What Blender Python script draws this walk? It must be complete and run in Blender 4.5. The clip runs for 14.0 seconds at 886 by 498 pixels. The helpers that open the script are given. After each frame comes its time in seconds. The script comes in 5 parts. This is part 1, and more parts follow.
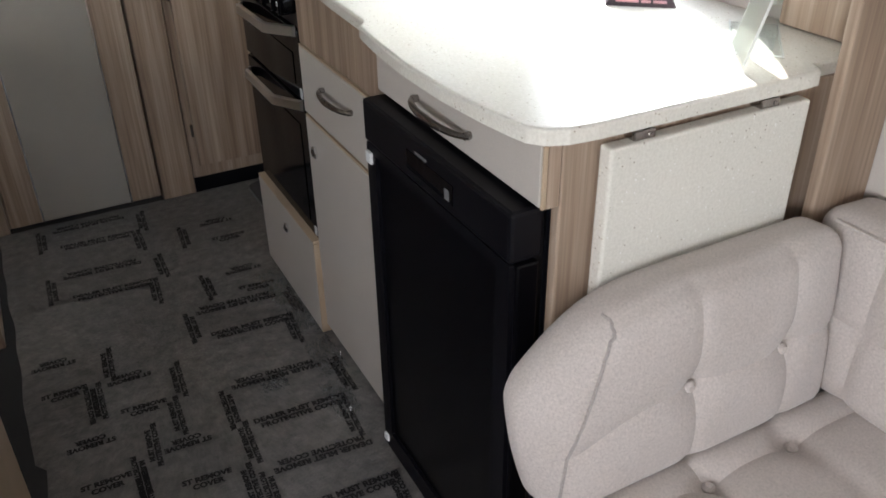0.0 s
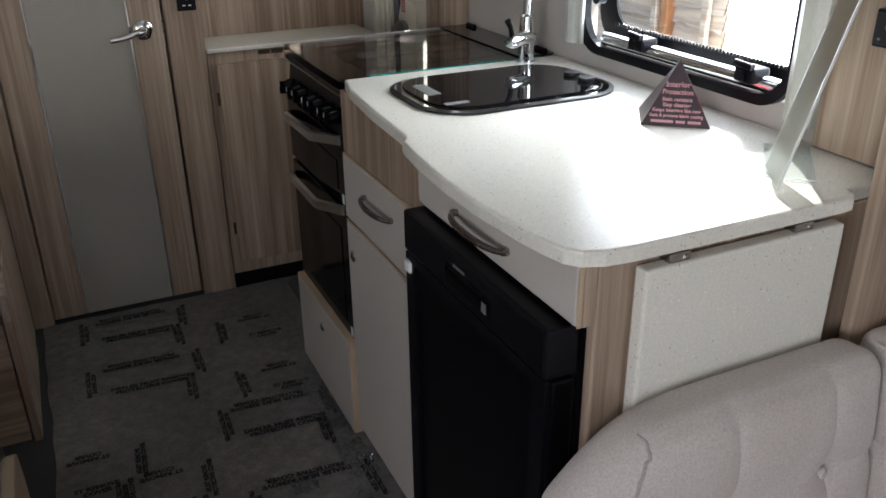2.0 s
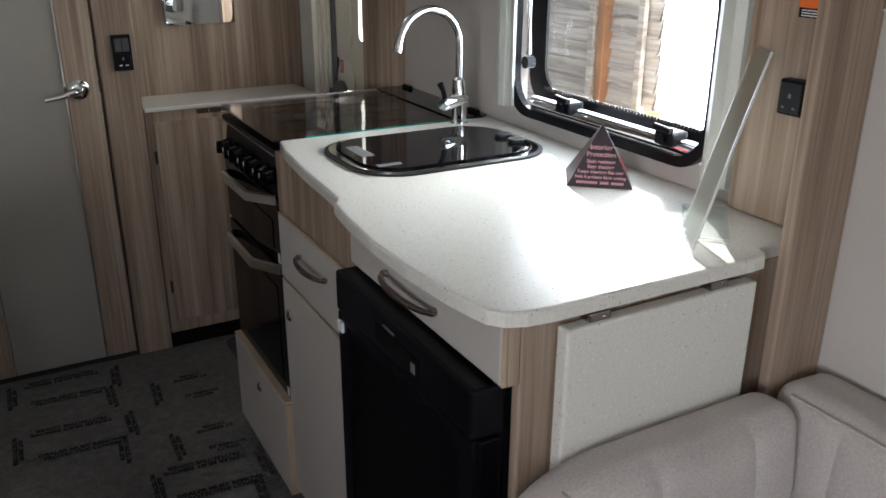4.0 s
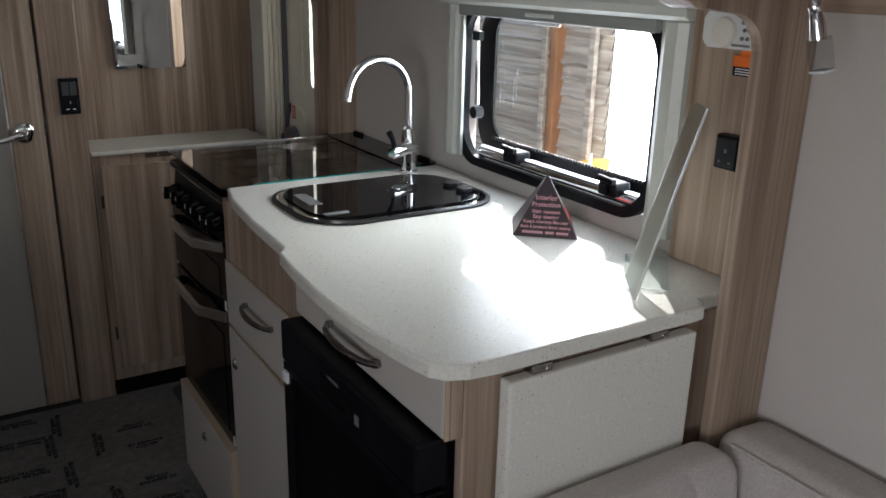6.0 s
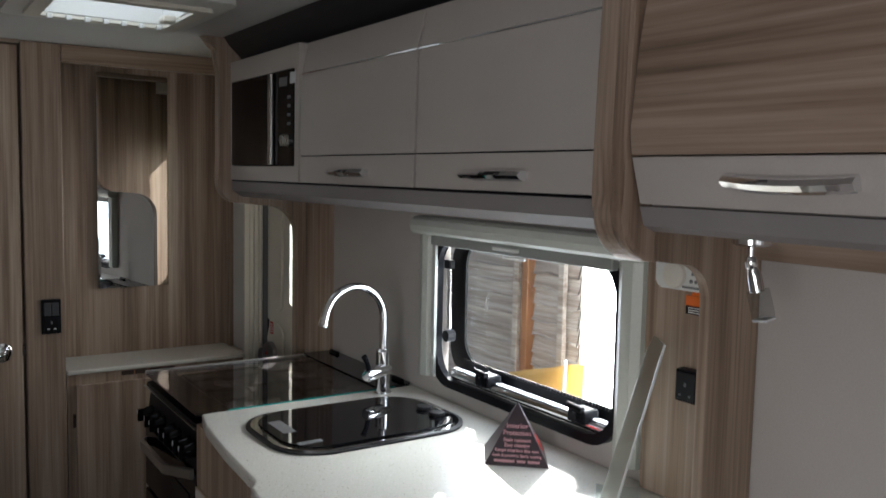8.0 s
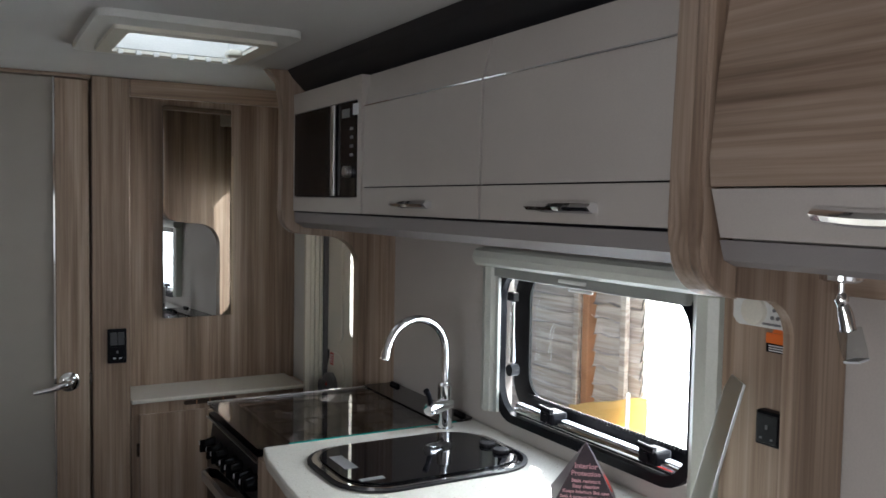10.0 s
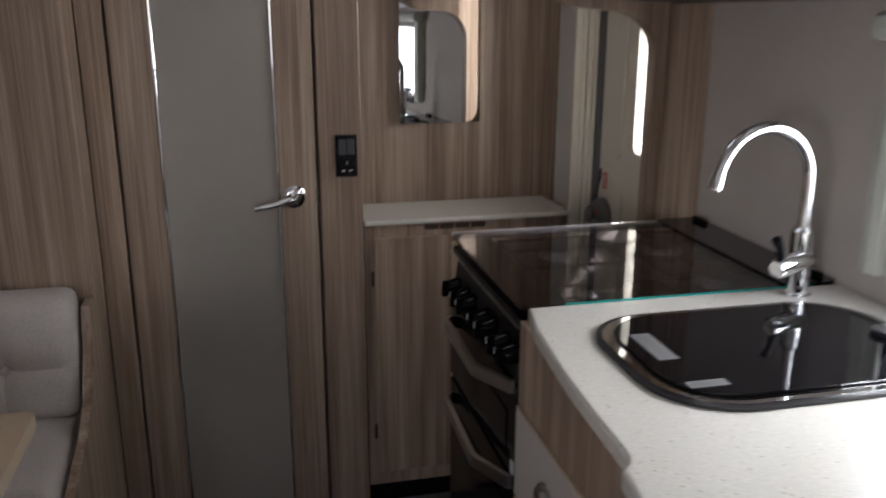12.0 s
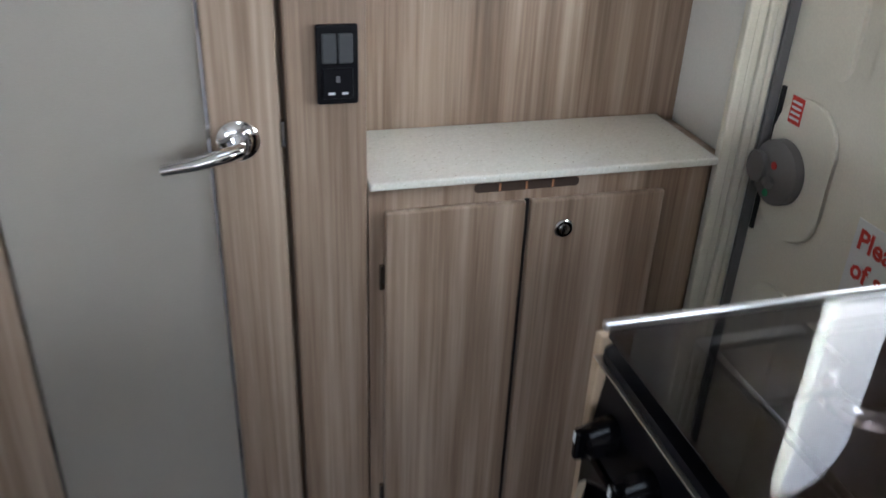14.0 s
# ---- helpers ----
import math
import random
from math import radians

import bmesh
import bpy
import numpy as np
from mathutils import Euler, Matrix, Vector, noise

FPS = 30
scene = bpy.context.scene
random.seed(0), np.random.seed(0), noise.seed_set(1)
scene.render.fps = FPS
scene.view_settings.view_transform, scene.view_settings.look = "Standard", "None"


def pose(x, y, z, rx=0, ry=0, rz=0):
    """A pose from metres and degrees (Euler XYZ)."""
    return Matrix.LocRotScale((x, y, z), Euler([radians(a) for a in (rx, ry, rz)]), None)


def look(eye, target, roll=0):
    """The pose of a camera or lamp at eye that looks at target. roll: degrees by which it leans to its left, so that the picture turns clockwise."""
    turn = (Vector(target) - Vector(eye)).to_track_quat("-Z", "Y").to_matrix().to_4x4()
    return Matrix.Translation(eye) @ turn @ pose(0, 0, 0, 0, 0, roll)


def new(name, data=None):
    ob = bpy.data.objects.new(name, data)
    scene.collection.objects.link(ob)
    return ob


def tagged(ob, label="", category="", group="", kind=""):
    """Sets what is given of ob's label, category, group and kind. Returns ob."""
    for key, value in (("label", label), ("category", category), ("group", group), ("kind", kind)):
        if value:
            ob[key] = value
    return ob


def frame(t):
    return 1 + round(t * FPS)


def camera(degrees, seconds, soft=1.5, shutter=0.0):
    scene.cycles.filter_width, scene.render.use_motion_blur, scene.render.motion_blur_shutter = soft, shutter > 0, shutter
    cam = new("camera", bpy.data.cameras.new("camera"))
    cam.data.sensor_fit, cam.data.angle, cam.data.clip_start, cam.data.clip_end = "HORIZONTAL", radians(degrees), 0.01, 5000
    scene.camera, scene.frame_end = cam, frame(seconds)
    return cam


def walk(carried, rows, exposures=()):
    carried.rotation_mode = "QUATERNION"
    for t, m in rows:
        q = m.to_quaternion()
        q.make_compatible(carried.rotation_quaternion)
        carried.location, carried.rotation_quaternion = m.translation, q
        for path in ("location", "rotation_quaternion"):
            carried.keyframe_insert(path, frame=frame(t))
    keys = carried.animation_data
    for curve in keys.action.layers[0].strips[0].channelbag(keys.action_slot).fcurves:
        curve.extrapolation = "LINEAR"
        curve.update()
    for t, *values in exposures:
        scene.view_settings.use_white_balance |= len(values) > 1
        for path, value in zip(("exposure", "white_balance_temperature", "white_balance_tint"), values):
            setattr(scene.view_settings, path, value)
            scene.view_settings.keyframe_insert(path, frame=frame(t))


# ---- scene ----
cam = camera(55.9, 14.0, soft=1.6, shutter=0.4)
PATH = [
    (0, (0.081, 0.225, 1.264), (0.873, 1.742, 0.229), -0.9),
    (0.5, (0.076, 0.223, 1.274), (0.852, 1.786, 0.296), -1.0),
    (1, (0.072, 0.22, 1.287), (0.837, 1.825, 0.372), -1.2),
    (1.5, (0.071, 0.222, 1.293), (0.829, 1.848, 0.409), -0.9),
    (2, (0.073, 0.221, 1.3), (0.843, 1.865, 0.46), -0.7),
    (2.5, (0.075, 0.218, 1.303), (0.859, 1.869, 0.491), -0.6),
    (3, (0.079, 0.207, 1.313), (0.892, 1.862, 0.538), -0.5),
    (3.2, (0.082, 0.204, 1.314), (0.915, 1.856, 0.552), -0.4),
    (5.5, (0.102, 0.194, 1.328), (1.089, 1.802, 0.665), 1.4),
    (6, (0.106, 0.191, 1.332), (1.115, 1.798, 0.702), 1.4),
    (6.5, (0.108, 0.184, 1.342), (1.152, 1.785, 0.754), 1.5),
    (7, (0.108, 0.176, 1.361), (1.172, 1.795, 0.865), 1.3),
    (7.5, (0.109, 0.163, 1.385), (1.196, 1.815, 1.088), 1.7),
    (8, (0.096, 0.156, 1.401), (1.19, 1.821, 1.227), 1.2),
    (8.2, (0.099, 0.162, 1.406), (1.194, 1.829, 1.258), 1.2),
    (10.3, (0.099, 0.204, 1.406), (1.059, 1.955, 1.292), 0.5),
    (10.5, (0.123, 0.239, 1.401), (1.073, 1.992, 1.243), 0.2),
    (11, (0.228, 0.371, 1.383), (1.091, 2.155, 1.115), -0.6),
    (11.5, (0.285, 0.537, 1.339), (0.854, 2.399, 0.884), 0.0),
    (12, (0.24, 0.77, 1.306), (0.674, 2.644, 0.761), 0.1),
    (12.5, (0.242, 1.021, 1.292), (0.527, 2.846, 0.525), -4.1),
    (13, (0.303, 1.285, 1.299), (0.602, 3.119, 0.561), -2.8),
    (13.5, (0.354, 1.498, 1.293), (0.636, 3.279, 0.428), -2.1),
    (14, (0.316, 1.755, 1.278), (0.804, 3.441, 0.315), 2.4),
]
EXPOSURES = [(0.0, 1.45, 6250, 10), (1.0, 1.05, 6150, 10), (3.0, 0.78, 6100, 10), (5.5, 0.34, 6050, 10), (7.0, 0.04, 6050, 10), (8.0, 0.00, 6100, 10), (10.5, 0.28, 6000, 10),
             (11.0, 0.20, 6000, 10), (11.5, 0.18, 5950, 11), (12.0, 0.42, 6250, 17), (12.5, 1.12, 6150, 15), (13.0, 1.38, 5850, 10), (13.5, 1.42, 5650, 9), (14.0, 1.80, 5650, 9)]
walk(cam, [(t, look(eye, target, roll)) for t, eye, target, roll in PATH], EXPOSURES)

# ---- daylight: sun and sky, and the sky's light at the windows ----
SUN_EL, SUN_X, SUN_Y = 29.0, 0.576, 0.817
world = bpy.data.worlds.new("sky")
world.use_nodes = True
scene.world = world
sky = world.node_tree.nodes.new("ShaderNodeTexSky")
sky.sky_type, sky.sun_disc = "NISHITA", False
sky.sun_elevation, sky.sun_rotation = radians(SUN_EL), math.atan2(SUN_X, SUN_Y)
world.node_tree.links.new(sky.outputs[0], world.node_tree.nodes["Background"].inputs[0])
world.node_tree.nodes["Background"].inputs[1].default_value = 0.15
sun = new("sun", bpy.data.lights.new("sun", "SUN"))
sun.data.energy, sun.data.angle, sun.data.color = 5.0, radians(0.5), (1.0, 0.95, 0.87)
sun.matrix_basis = look((0, 0, 0), (-SUN_X, -SUN_Y, -math.tan(radians(SUN_EL))))


def window_light(name, eye, target, w, h, watts, color=(0.88, 0.94, 1.0)):
    lamp = new(name, bpy.data.lights.new(name, "AREA"))
    lamp.data.shape, lamp.data.size, lamp.data.size_y = "RECTANGLE", w, h
    lamp.data.energy, lamp.data.color = watts, color
    lamp.matrix_basis = look(eye, target)
    return lamp


window_light("skylight_rooflight", (0.5, 2.08, 1.80), (0.5, 2.081, 0), 0.25, 0.22, 0.15)
window_light("skylight_side", (-1.10, -0.5, 1.15), (1, -0.98, 0.9), 1.2, 0.48, 17.0, (1.0, 0.955, 0.95))
window_light("skylight_front", (0.0, -2.17, 1.15), (0.0, 1, 1.05), 1.7, 0.55, 1.7, (1.0, 0.955, 0.95))
window_light("skylight_kitchen", (1.132, 1.45, 1.11), (0, 1.45, 1.0), 0.54, 0.27, 1.5)


# ---- materials ----
def material(name):
    m = bpy.data.materials.new(name)
    m.use_nodes = True
    return m, m.node_tree.nodes, m.node_tree.links, m.node_tree.nodes["Principled BSDF"]


def mapping(n, l, scale, coords="Object", shift=True):
    tc, mp = n.new("ShaderNodeTexCoord"), n.new("ShaderNodeMapping")
    mp.inputs["Scale"].default_value = scale
    l.new(tc.outputs[coords], mp.inputs[0])
    if shift:
        info, mul, comb = n.new("ShaderNodeObjectInfo"), n.new("ShaderNodeMath"), n.new("ShaderNodeCombineXYZ")
        mul.operation, mul.inputs[1].default_value = "MULTIPLY", 37.0
        l.new(info.outputs["Random"], mul.inputs[0])
        for k in range(3):
            l.new(mul.outputs[0], comb.inputs[k])
        l.new(comb.outputs[0], mp.inputs["Location"])
    return mp.outputs[0]


def ramp(n, l, value, stops):
    r = n.new("ShaderNodeValToRGB")
    while len(r.color_ramp.elements) < len(stops):
        r.color_ramp.elements.new(0.5)
    for e, (p, c) in zip(r.color_ramp.elements, stops):
        e.position, e.color = p, (*c, 1)
    l.new(value, r.inputs[0])
    return r.outputs[0]


def noise_tex(n, l, vec, scale, detail=4.0, rough=0.55):
    t = n.new("ShaderNodeTexNoise")
    t.inputs["Scale"].default_value, t.inputs["Detail"].default_value, t.inputs["Roughness"].default_value = scale, detail, rough
    l.new(vec, t.inputs["Vector"])
    return t.outputs["Fac"]


def mix(n, l, a, b, fac, mode="MIX"):
    m = n.new("ShaderNodeMix")
    m.data_type, m.blend_type = "RGBA", mode
    for sock, v in ((m.inputs[0], fac), (m.inputs[6], a), (m.inputs[7], b)):
        if isinstance(v, (int, float)):
            sock.default_value = v
        elif isinstance(v, tuple):
            sock.default_value = (*v, 1)
        else:
            l.new(v, sock)
    return m.outputs[2]


def bump(n, l, bsdf, height, strength, distance=0.002):
    b = n.new("ShaderNodeBump")
    b.inputs["Strength"].default_value, b.inputs["Distance"].default_value = strength, distance
    l.new(height, b.inputs["Height"])
    l.new(b.outputs[0], bsdf.inputs["Normal"])


def wood(name, along, tone=(1.0, 1.0, 1.0)):
    """Striped laminate: long streaks that run along one axis."""
    m, n, l, p = material(name)
    long, fine = [1.0, 1.0, 1.0], [1.0, 1.0, 1.0]
    long[along], fine[along] = 0.035, 0.012
    streak = noise_tex(n, l, mapping(n, l, long), 30.0, 5.0, 0.62)
    grain = noise_tex(n, l, mapping(n, l, fine), 170.0, 3.0, 0.6)
    wide = noise_tex(n, l, mapping(n, l, [v if v == 1 else 0.08 for v in long]), 9.0, 2.0, 0.5)
    c1 = ramp(n, l, streak, [(0.30, (0.21, 0.148, 0.106)), (0.45, (0.34, 0.25, 0.184)), (0.56, (0.44, 0.34, 0.262)), (0.72, (0.53, 0.43, 0.345))])
    c2 = ramp(n, l, grain, [(0.38, (0.72, 0.69, 0.66)), (0.6, (1.0, 1.0, 1.0))])
    c3 = ramp(n, l, wide, [(0.35, (0.80, 0.78, 0.76)), (0.65, (1.05, 1.04, 1.02))])
    col = mix(n, l, mix(n, l, c1, c2, 0.75, "MULTIPLY"), c3, 0.8, "MULTIPLY")
    l.new(mix(n, l, col, tone, 1.0, "MULTIPLY"), p.inputs["Base Color"])
    p.inputs["Roughness"].default_value = 0.42
    bump(n, l, p, grain, 0.12, 0.0006)
    return m


def painted(name, color, rough=0.5, vary=0.06, grain=400.0, relief=0.05, metal=0.0, coat=0.0, shine=0.5):
    m, n, l, p = material(name)
    v = mapping(n, l, (1, 1, 1))
    big = noise_tex(n, l, v, 5.0, 4.0, 0.6)
    small = noise_tex(n, l, v, grain, 2.0, 0.5)
    lo, hi = tuple(c * (1 - vary) for c in color), tuple(min(1, c * (1 + vary)) for c in color)
    col = ramp(n, l, big, [(0.3, lo), (0.7, hi)])
    col = mix(n, l, col, ramp(n, l, small, [(0.35, (0.93, 0.93, 0.93)), (0.65, (1, 1, 1))]), 0.8, "MULTIPLY")
    l.new(col, p.inputs["Base Color"])
    p.inputs["Roughness"].default_value, p.inputs["Metallic"].default_value = rough, metal
    p.inputs["Coat Weight"].default_value = coat
    p.inputs["Specular IOR Level"].default_value = shine
    if relief:
        bump(n, l, p, small, relief, 0.0008)
    return m


def speckled(name):
    m, n, l, p = material(name)
    v = mapping(n, l, (1, 1, 1), shift=False)
    vor = n.new("ShaderNodeTexVoronoi")
    vor.inputs["Scale"].default_value = 172.0
    l.new(v, vor.inputs["Vector"])
    near = ramp(n, l, vor.outputs["Distance"], [(0.16, (1, 1, 1)), (0.24, (0, 0, 0))])
    pick = n.new("ShaderNodeSeparateColor")
    l.new(vor.outputs["Color"], pick.inputs[0])
    few = ramp(n, l, pick.outputs[0], [(0.74, (0, 0, 0)), (0.76, (1, 1, 1))])
    tone = ramp(n, l, pick.outputs[1], [(0.2, (0.36, 0.31, 0.24)), (0.6, (0.54, 0.47, 0.37)), (0.9, (0.9, 0.9, 0.88))])
    both = mix(n, l, near, few, 1.0, "MULTIPLY")
    fine = noise_tex(n, l, v, 260.0, 2.0)
    base = ramp(n, l, fine, [(0.35, (0.69, 0.675, 0.61)), (0.65, (0.77, 0.755, 0.69))])
    l.new(mix(n, l, base, tone, both), p.inputs["Base Color"])
    p.inputs["Roughness"].default_value = 0.25
    p.inputs["Specular IOR Level"].default_value = 0.65
    bump(n, l, p, noise_tex(n, l, v, 420.0, 2.0), 0.06, 0.0006)
    return m


def fabric(name, color):
    m, n, l, p = material(name)
    v = mapping(n, l, (1, 1, 1), shift=False)
    mottle = noise_tex(n, l, v, 300.0, 4.0, 0.7)
    thread = noise_tex(n, l, v, 900.0, 2.0, 0.6)
    big = noise_tex(n, l, v, 7.0, 3.0)
    c = ramp(n, l, mottle, [(0.32, tuple(k * 0.82 for k in color)), (0.68, tuple(k * 1.14 for k in color))])
    c = mix(n, l, c, ramp(n, l, thread, [(0.35, (0.8, 0.8, 0.8)), (0.65, (1, 1, 1))]), 0.8, "MULTIPLY")
    c = mix(n, l, c, ramp(n, l, big, [(0.3, (0.92, 0.91, 0.9)), (0.7, (1, 1, 1))]), 1.0, "MULTIPLY")
    l.new(c, p.inputs["Base Color"])
    p.inputs["Roughness"].default_value = 0.9
    p.inputs["Sheen Weight"].default_value = 0.25
    bump(n, l, p, thread, 0.35, 0.0012)
    return m


def film_cover(name):
    """Printed protective film over the carpet: dull grey with creases and a soft sheen."""
    m, n, l, p = material(name)
    v = mapping(n, l, (1, 1, 1), shift=False)
    a = noise_tex(n, l, v, 3.0, 5.0, 0.6)
    b = noise_tex(n, l, v, 150.0, 4.0, 0.7)
    c = ramp(n, l, a, [(0.3, (0.145, 0.140, 0.136)), (0.7, (0.235, 0.224, 0.212))])
    c = mix(n, l, c, ramp(n, l, noise_tex(n, l, v, 38.0, 5.0, 0.7), [(0.36, (0.70, 0.70, 0.71)), (0.64, (1.12, 1.11, 1.09))]), 1.0, "MULTIPLY")
    l.new(mix(n, l, c, ramp(n, l, b, [(0.3, (0.72, 0.72, 0.74)), (0.7, (1.08, 1.08, 1.08))]), 1.0, "MULTIPLY"), p.inputs["Base Color"])
    l.new(ramp(n, l, a, [(0.3, (0.34, 0.34, 0.34)), (0.7, (0.55, 0.55, 0.55))]), p.inputs["Roughness"])
    w = mapping(n, l, (1.0, 2.6, 1.0), shift=False)
    bump(n, l, p, noise_tex(n, l, w, 14.0, 6.0, 0.62), 0.5, 0.010)
    return m


def plain(name, color, rough=0.4, metal=0.0, ior=1.5):
    m, n, l, p = material(name)
    p.inputs["Base Color"].default_value = (*color, 1)
    p.inputs["Roughness"].default_value, p.inputs["Metallic"].default_value, p.inputs["IOR"].default_value = rough, metal, ior
    return m


def brushed(name, color, rough=0.25):
    m, n, l, p = material(name)
    g = noise_tex(n, l, mapping(n, l, (1, 1, 0.03)), 300.0, 3.0)
    l.new(ramp(n, l, g, [(0.3, tuple(k * 0.85 for k in color)), (0.7, color)]), p.inputs["Base Color"])
    p.inputs["Metallic"].default_value = 1.0
    l.new(ramp(n, l, g, [(0.3, (rough * 0.8,) * 3), (0.7, (rough * 1.3,) * 3)]), p.inputs["Roughness"])
    return m


def sheet_glass(name, tint, gloss=1.0, facing=0.045):
    m, n, l, p = material(name)
    n.remove(p)
    tr, gl, mx, lw = n.new("ShaderNodeBsdfTransparent"), n.new("ShaderNodeBsdfGlossy"), n.new("ShaderNodeMixShader"), n.new("ShaderNodeLayerWeight")
    pw, ml = n.new("ShaderNodeMath"), n.new("ShaderNodeMath")
    pw.operation, pw.inputs[1].default_value = "POWER", 4.0
    ml.operation, ml.inputs[1].default_value, ml.inputs[2].default_value = "MULTIPLY_ADD", 0.85 * gloss, facing * gloss
    tr.inputs[0].default_value = (*tint, 1)
    gl.inputs["Roughness"].default_value = 0.02
    l.new(lw.outputs["Facing"], pw.inputs[0])
    l.new(pw.outputs[0], ml.inputs[0])
    l.new(ml.outputs[0], mx.inputs[0])
    l.new(tr.outputs[0], mx.inputs[1])
    l.new(gl.outputs[0], mx.inputs[2])
    l.new(mx.outputs[0], n["Material Output"].inputs[0])
    return m


def frosted(name, color):
    m, n, l, p = material(name)
    n.remove(p)
    tl, tr, mx = n.new("ShaderNodeBsdfTranslucent"), n.new("ShaderNodeBsdfTransparent"), n.new("ShaderNodeMixShader")
    tl.inputs[0].default_value, tr.inputs[0].default_value = (*color, 1), (*color, 1)
    mx.inputs[0].default_value = 0.5
    l.new(tl.outputs[0], mx.inputs[1])
    l.new(tr.outputs[0], mx.inputs[2])
    l.new(mx.outputs[0], n["Material Output"].inputs[0])
    return m


WOOD_V, WOOD_H, WOOD_X = wood("wood_upright", 2), wood("wood_lengthwise", 1), wood("wood_crosswise", 0)
WOOD_DOOR = wood("wood_pale_upright", 2, (1.06, 1.07, 1.08))
WOOD_EDGE = painted("pale_wood_edging", (0.48, 0.37, 0.26), 0.45, 0.1)
GREIGE = painted("greige_laminate", (0.52, 0.485, 0.445), 0.42, 0.025, 500, 0.04)
TAUPE = painted("taupe_laminate", (0.35, 0.322, 0.285), 0.45, 0.03, 500, 0.05)
PELMET = painted("grey_pelmet_vinyl", (0.27, 0.25, 0.245), 0.5, 0.03, 600, 0.1)
WALL = painted("beige_wallboard", (0.58, 0.54, 0.50), 0.6, 0.03, 330, 0.12)
CEILING = painted("white_ceiling_board", (0.62, 0.615, 0.60), 0.65, 0.02, 260, 0.12)
CREAM = painted("cream_plastic", (0.76, 0.735, 0.64), 0.38, 0.02, 300, 0.03)
WHITE = painted("white_plastic", (0.74, 0.75, 0.72), 0.35, 0.02, 300, 0.03)
SHADE = painted("grey_blind_bar", (0.30, 0.31, 0.29), 0.45, 0.03, 300, 0.03)
BLIND = painted("ivory_blind_housing", (0.60, 0.62, 0.56), 0.35, 0.02, 300, 0.03)
WORKTOP = speckled("speckled_worktop")
FABRIC = fabric("oatmeal_fabric", (0.58, 0.53, 0.495))
PIPING = fabric("grey_piping", (0.42, 0.385, 0.36))
FILM = film_cover("printed_floor_film")
INK = plain("black_ink", (0.010, 0.010, 0.011), 0.7)
BLACK = painted("black_plastic", (0.004, 0.004, 0.006), 0.42, 0.15, 700, 0.05, shine=0.18)
FRIDGE = painted("black_fridge_panel", (0.002, 0.002, 0.003), 0.3, 0.1, 300, 0.02, shine=0.15)
GLOSS = plain("black_glass", (0.004, 0.004, 0.005), 0.03)
OVENGLASS = painted("black_enamelled_glass", (0.003, 0.003, 0.004), 0.10, 0.1, 300, 0.0, shine=0.16)
LIDGLASS = sheet_glass("tinted_lid_glass", (0.80, 0.78, 0.78), 0.8, 0.075)
PANE = sheet_glass("window_acrylic", (0.93, 0.95, 0.94))
CHROME = plain("chrome", (0.82, 0.82, 0.83), 0.06, 1.0)
STEEL = brushed("brushed_steel", (0.62, 0.61, 0.60), 0.28)
NICKEL = brushed("satin_nickel", (0.33, 0.31, 0.295), 0.22)
MIRROR = plain("mirror_silver", (0.86, 0.87, 0.86), 0.0, 1.0)
RUBBER = plain("black_rubber", (0.010, 0.010, 0.012), 0.38)
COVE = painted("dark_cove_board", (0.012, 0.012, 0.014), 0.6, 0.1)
MAT = fabric("black_doormat", (0.012, 0.012, 0.014))
SLATE = painted("dark_grey_plastic", (0.055, 0.058, 0.062), 0.4, 0.04)
GREY = painted("grey_plastic", (0.16, 0.16, 0.165), 0.45, 0.04)
RED = plain("red_print", (0.55, 0.03, 0.02), 0.5)
ORANGE = plain("orange_print", (0.75, 0.16, 0.02), 0.5)
GREEN = plain("green_print", (0.02, 0.30, 0.12), 0.5)
PAPER = painted("white_paper", (0.75, 0.77, 0.78), 0.6, 0.02)
PINK = plain("pink_print", (0.62, 0.33, 0.36), 0.5)
CARD = painted("dark_printed_card", (0.060, 0.040, 0.050), 0.35, 0.5, 40, 0.0)
ACRYLIC = sheet_glass("clear_acrylic", (0.86, 0.90, 0.90))
WRAP = sheet_glass("plastic_wrap", (0.86, 0.88, 0.90), 2.2)
DOME = frosted("milky_rooflight_dome", (0.92, 0.93, 0.92))
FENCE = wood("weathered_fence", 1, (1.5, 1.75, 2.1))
POST = painted("stained_post", (0.42, 0.20, 0.10), 0.8, 0.15)
YELLOW = painted("yellow_sheet", (0.85, 0.60, 0.24), 0.5, 0.1)
SLOT = painted("routed_slot", (0.05, 0.03, 0.02), 0.7, 0.2)
HAZY = frosted("hazy_acrylic", (0.90, 0.92, 0.91))
MILKY = painted("milky_acrylic", (0.74, 0.77, 0.74), 0.12, 0.03, coat=0.3)
DULL = painted("dull_grey", (0.16, 0.16, 0.16), 0.6, 0.05)
GROUND = painted("gravel_ground", (0.20, 0.18, 0.15), 0.95, 0.3, 60, 0.6)
LEAF = painted("weed_leaf", (0.05, 0.11, 0.03), 0.6, 0.3)
# white board that emits, put in for the glare outside the window
GLOW, gn, gl_, gp = material("glowing_white_board")
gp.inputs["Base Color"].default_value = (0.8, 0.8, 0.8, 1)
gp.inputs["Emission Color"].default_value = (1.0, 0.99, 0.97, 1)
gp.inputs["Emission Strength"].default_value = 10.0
RAIL = plain("satin_steel", (0.60, 0.59, 0.58), 0.3, 1.0)
TEAL = painted("green_glass_edge", (0.02, 0.30, 0.26), 0.1, 0.1)
CLEARLENS = sheet_glass("lamp_lens", (0.85, 0.87, 0.87))

# ---- building helpers ----
ORIGIN = {}


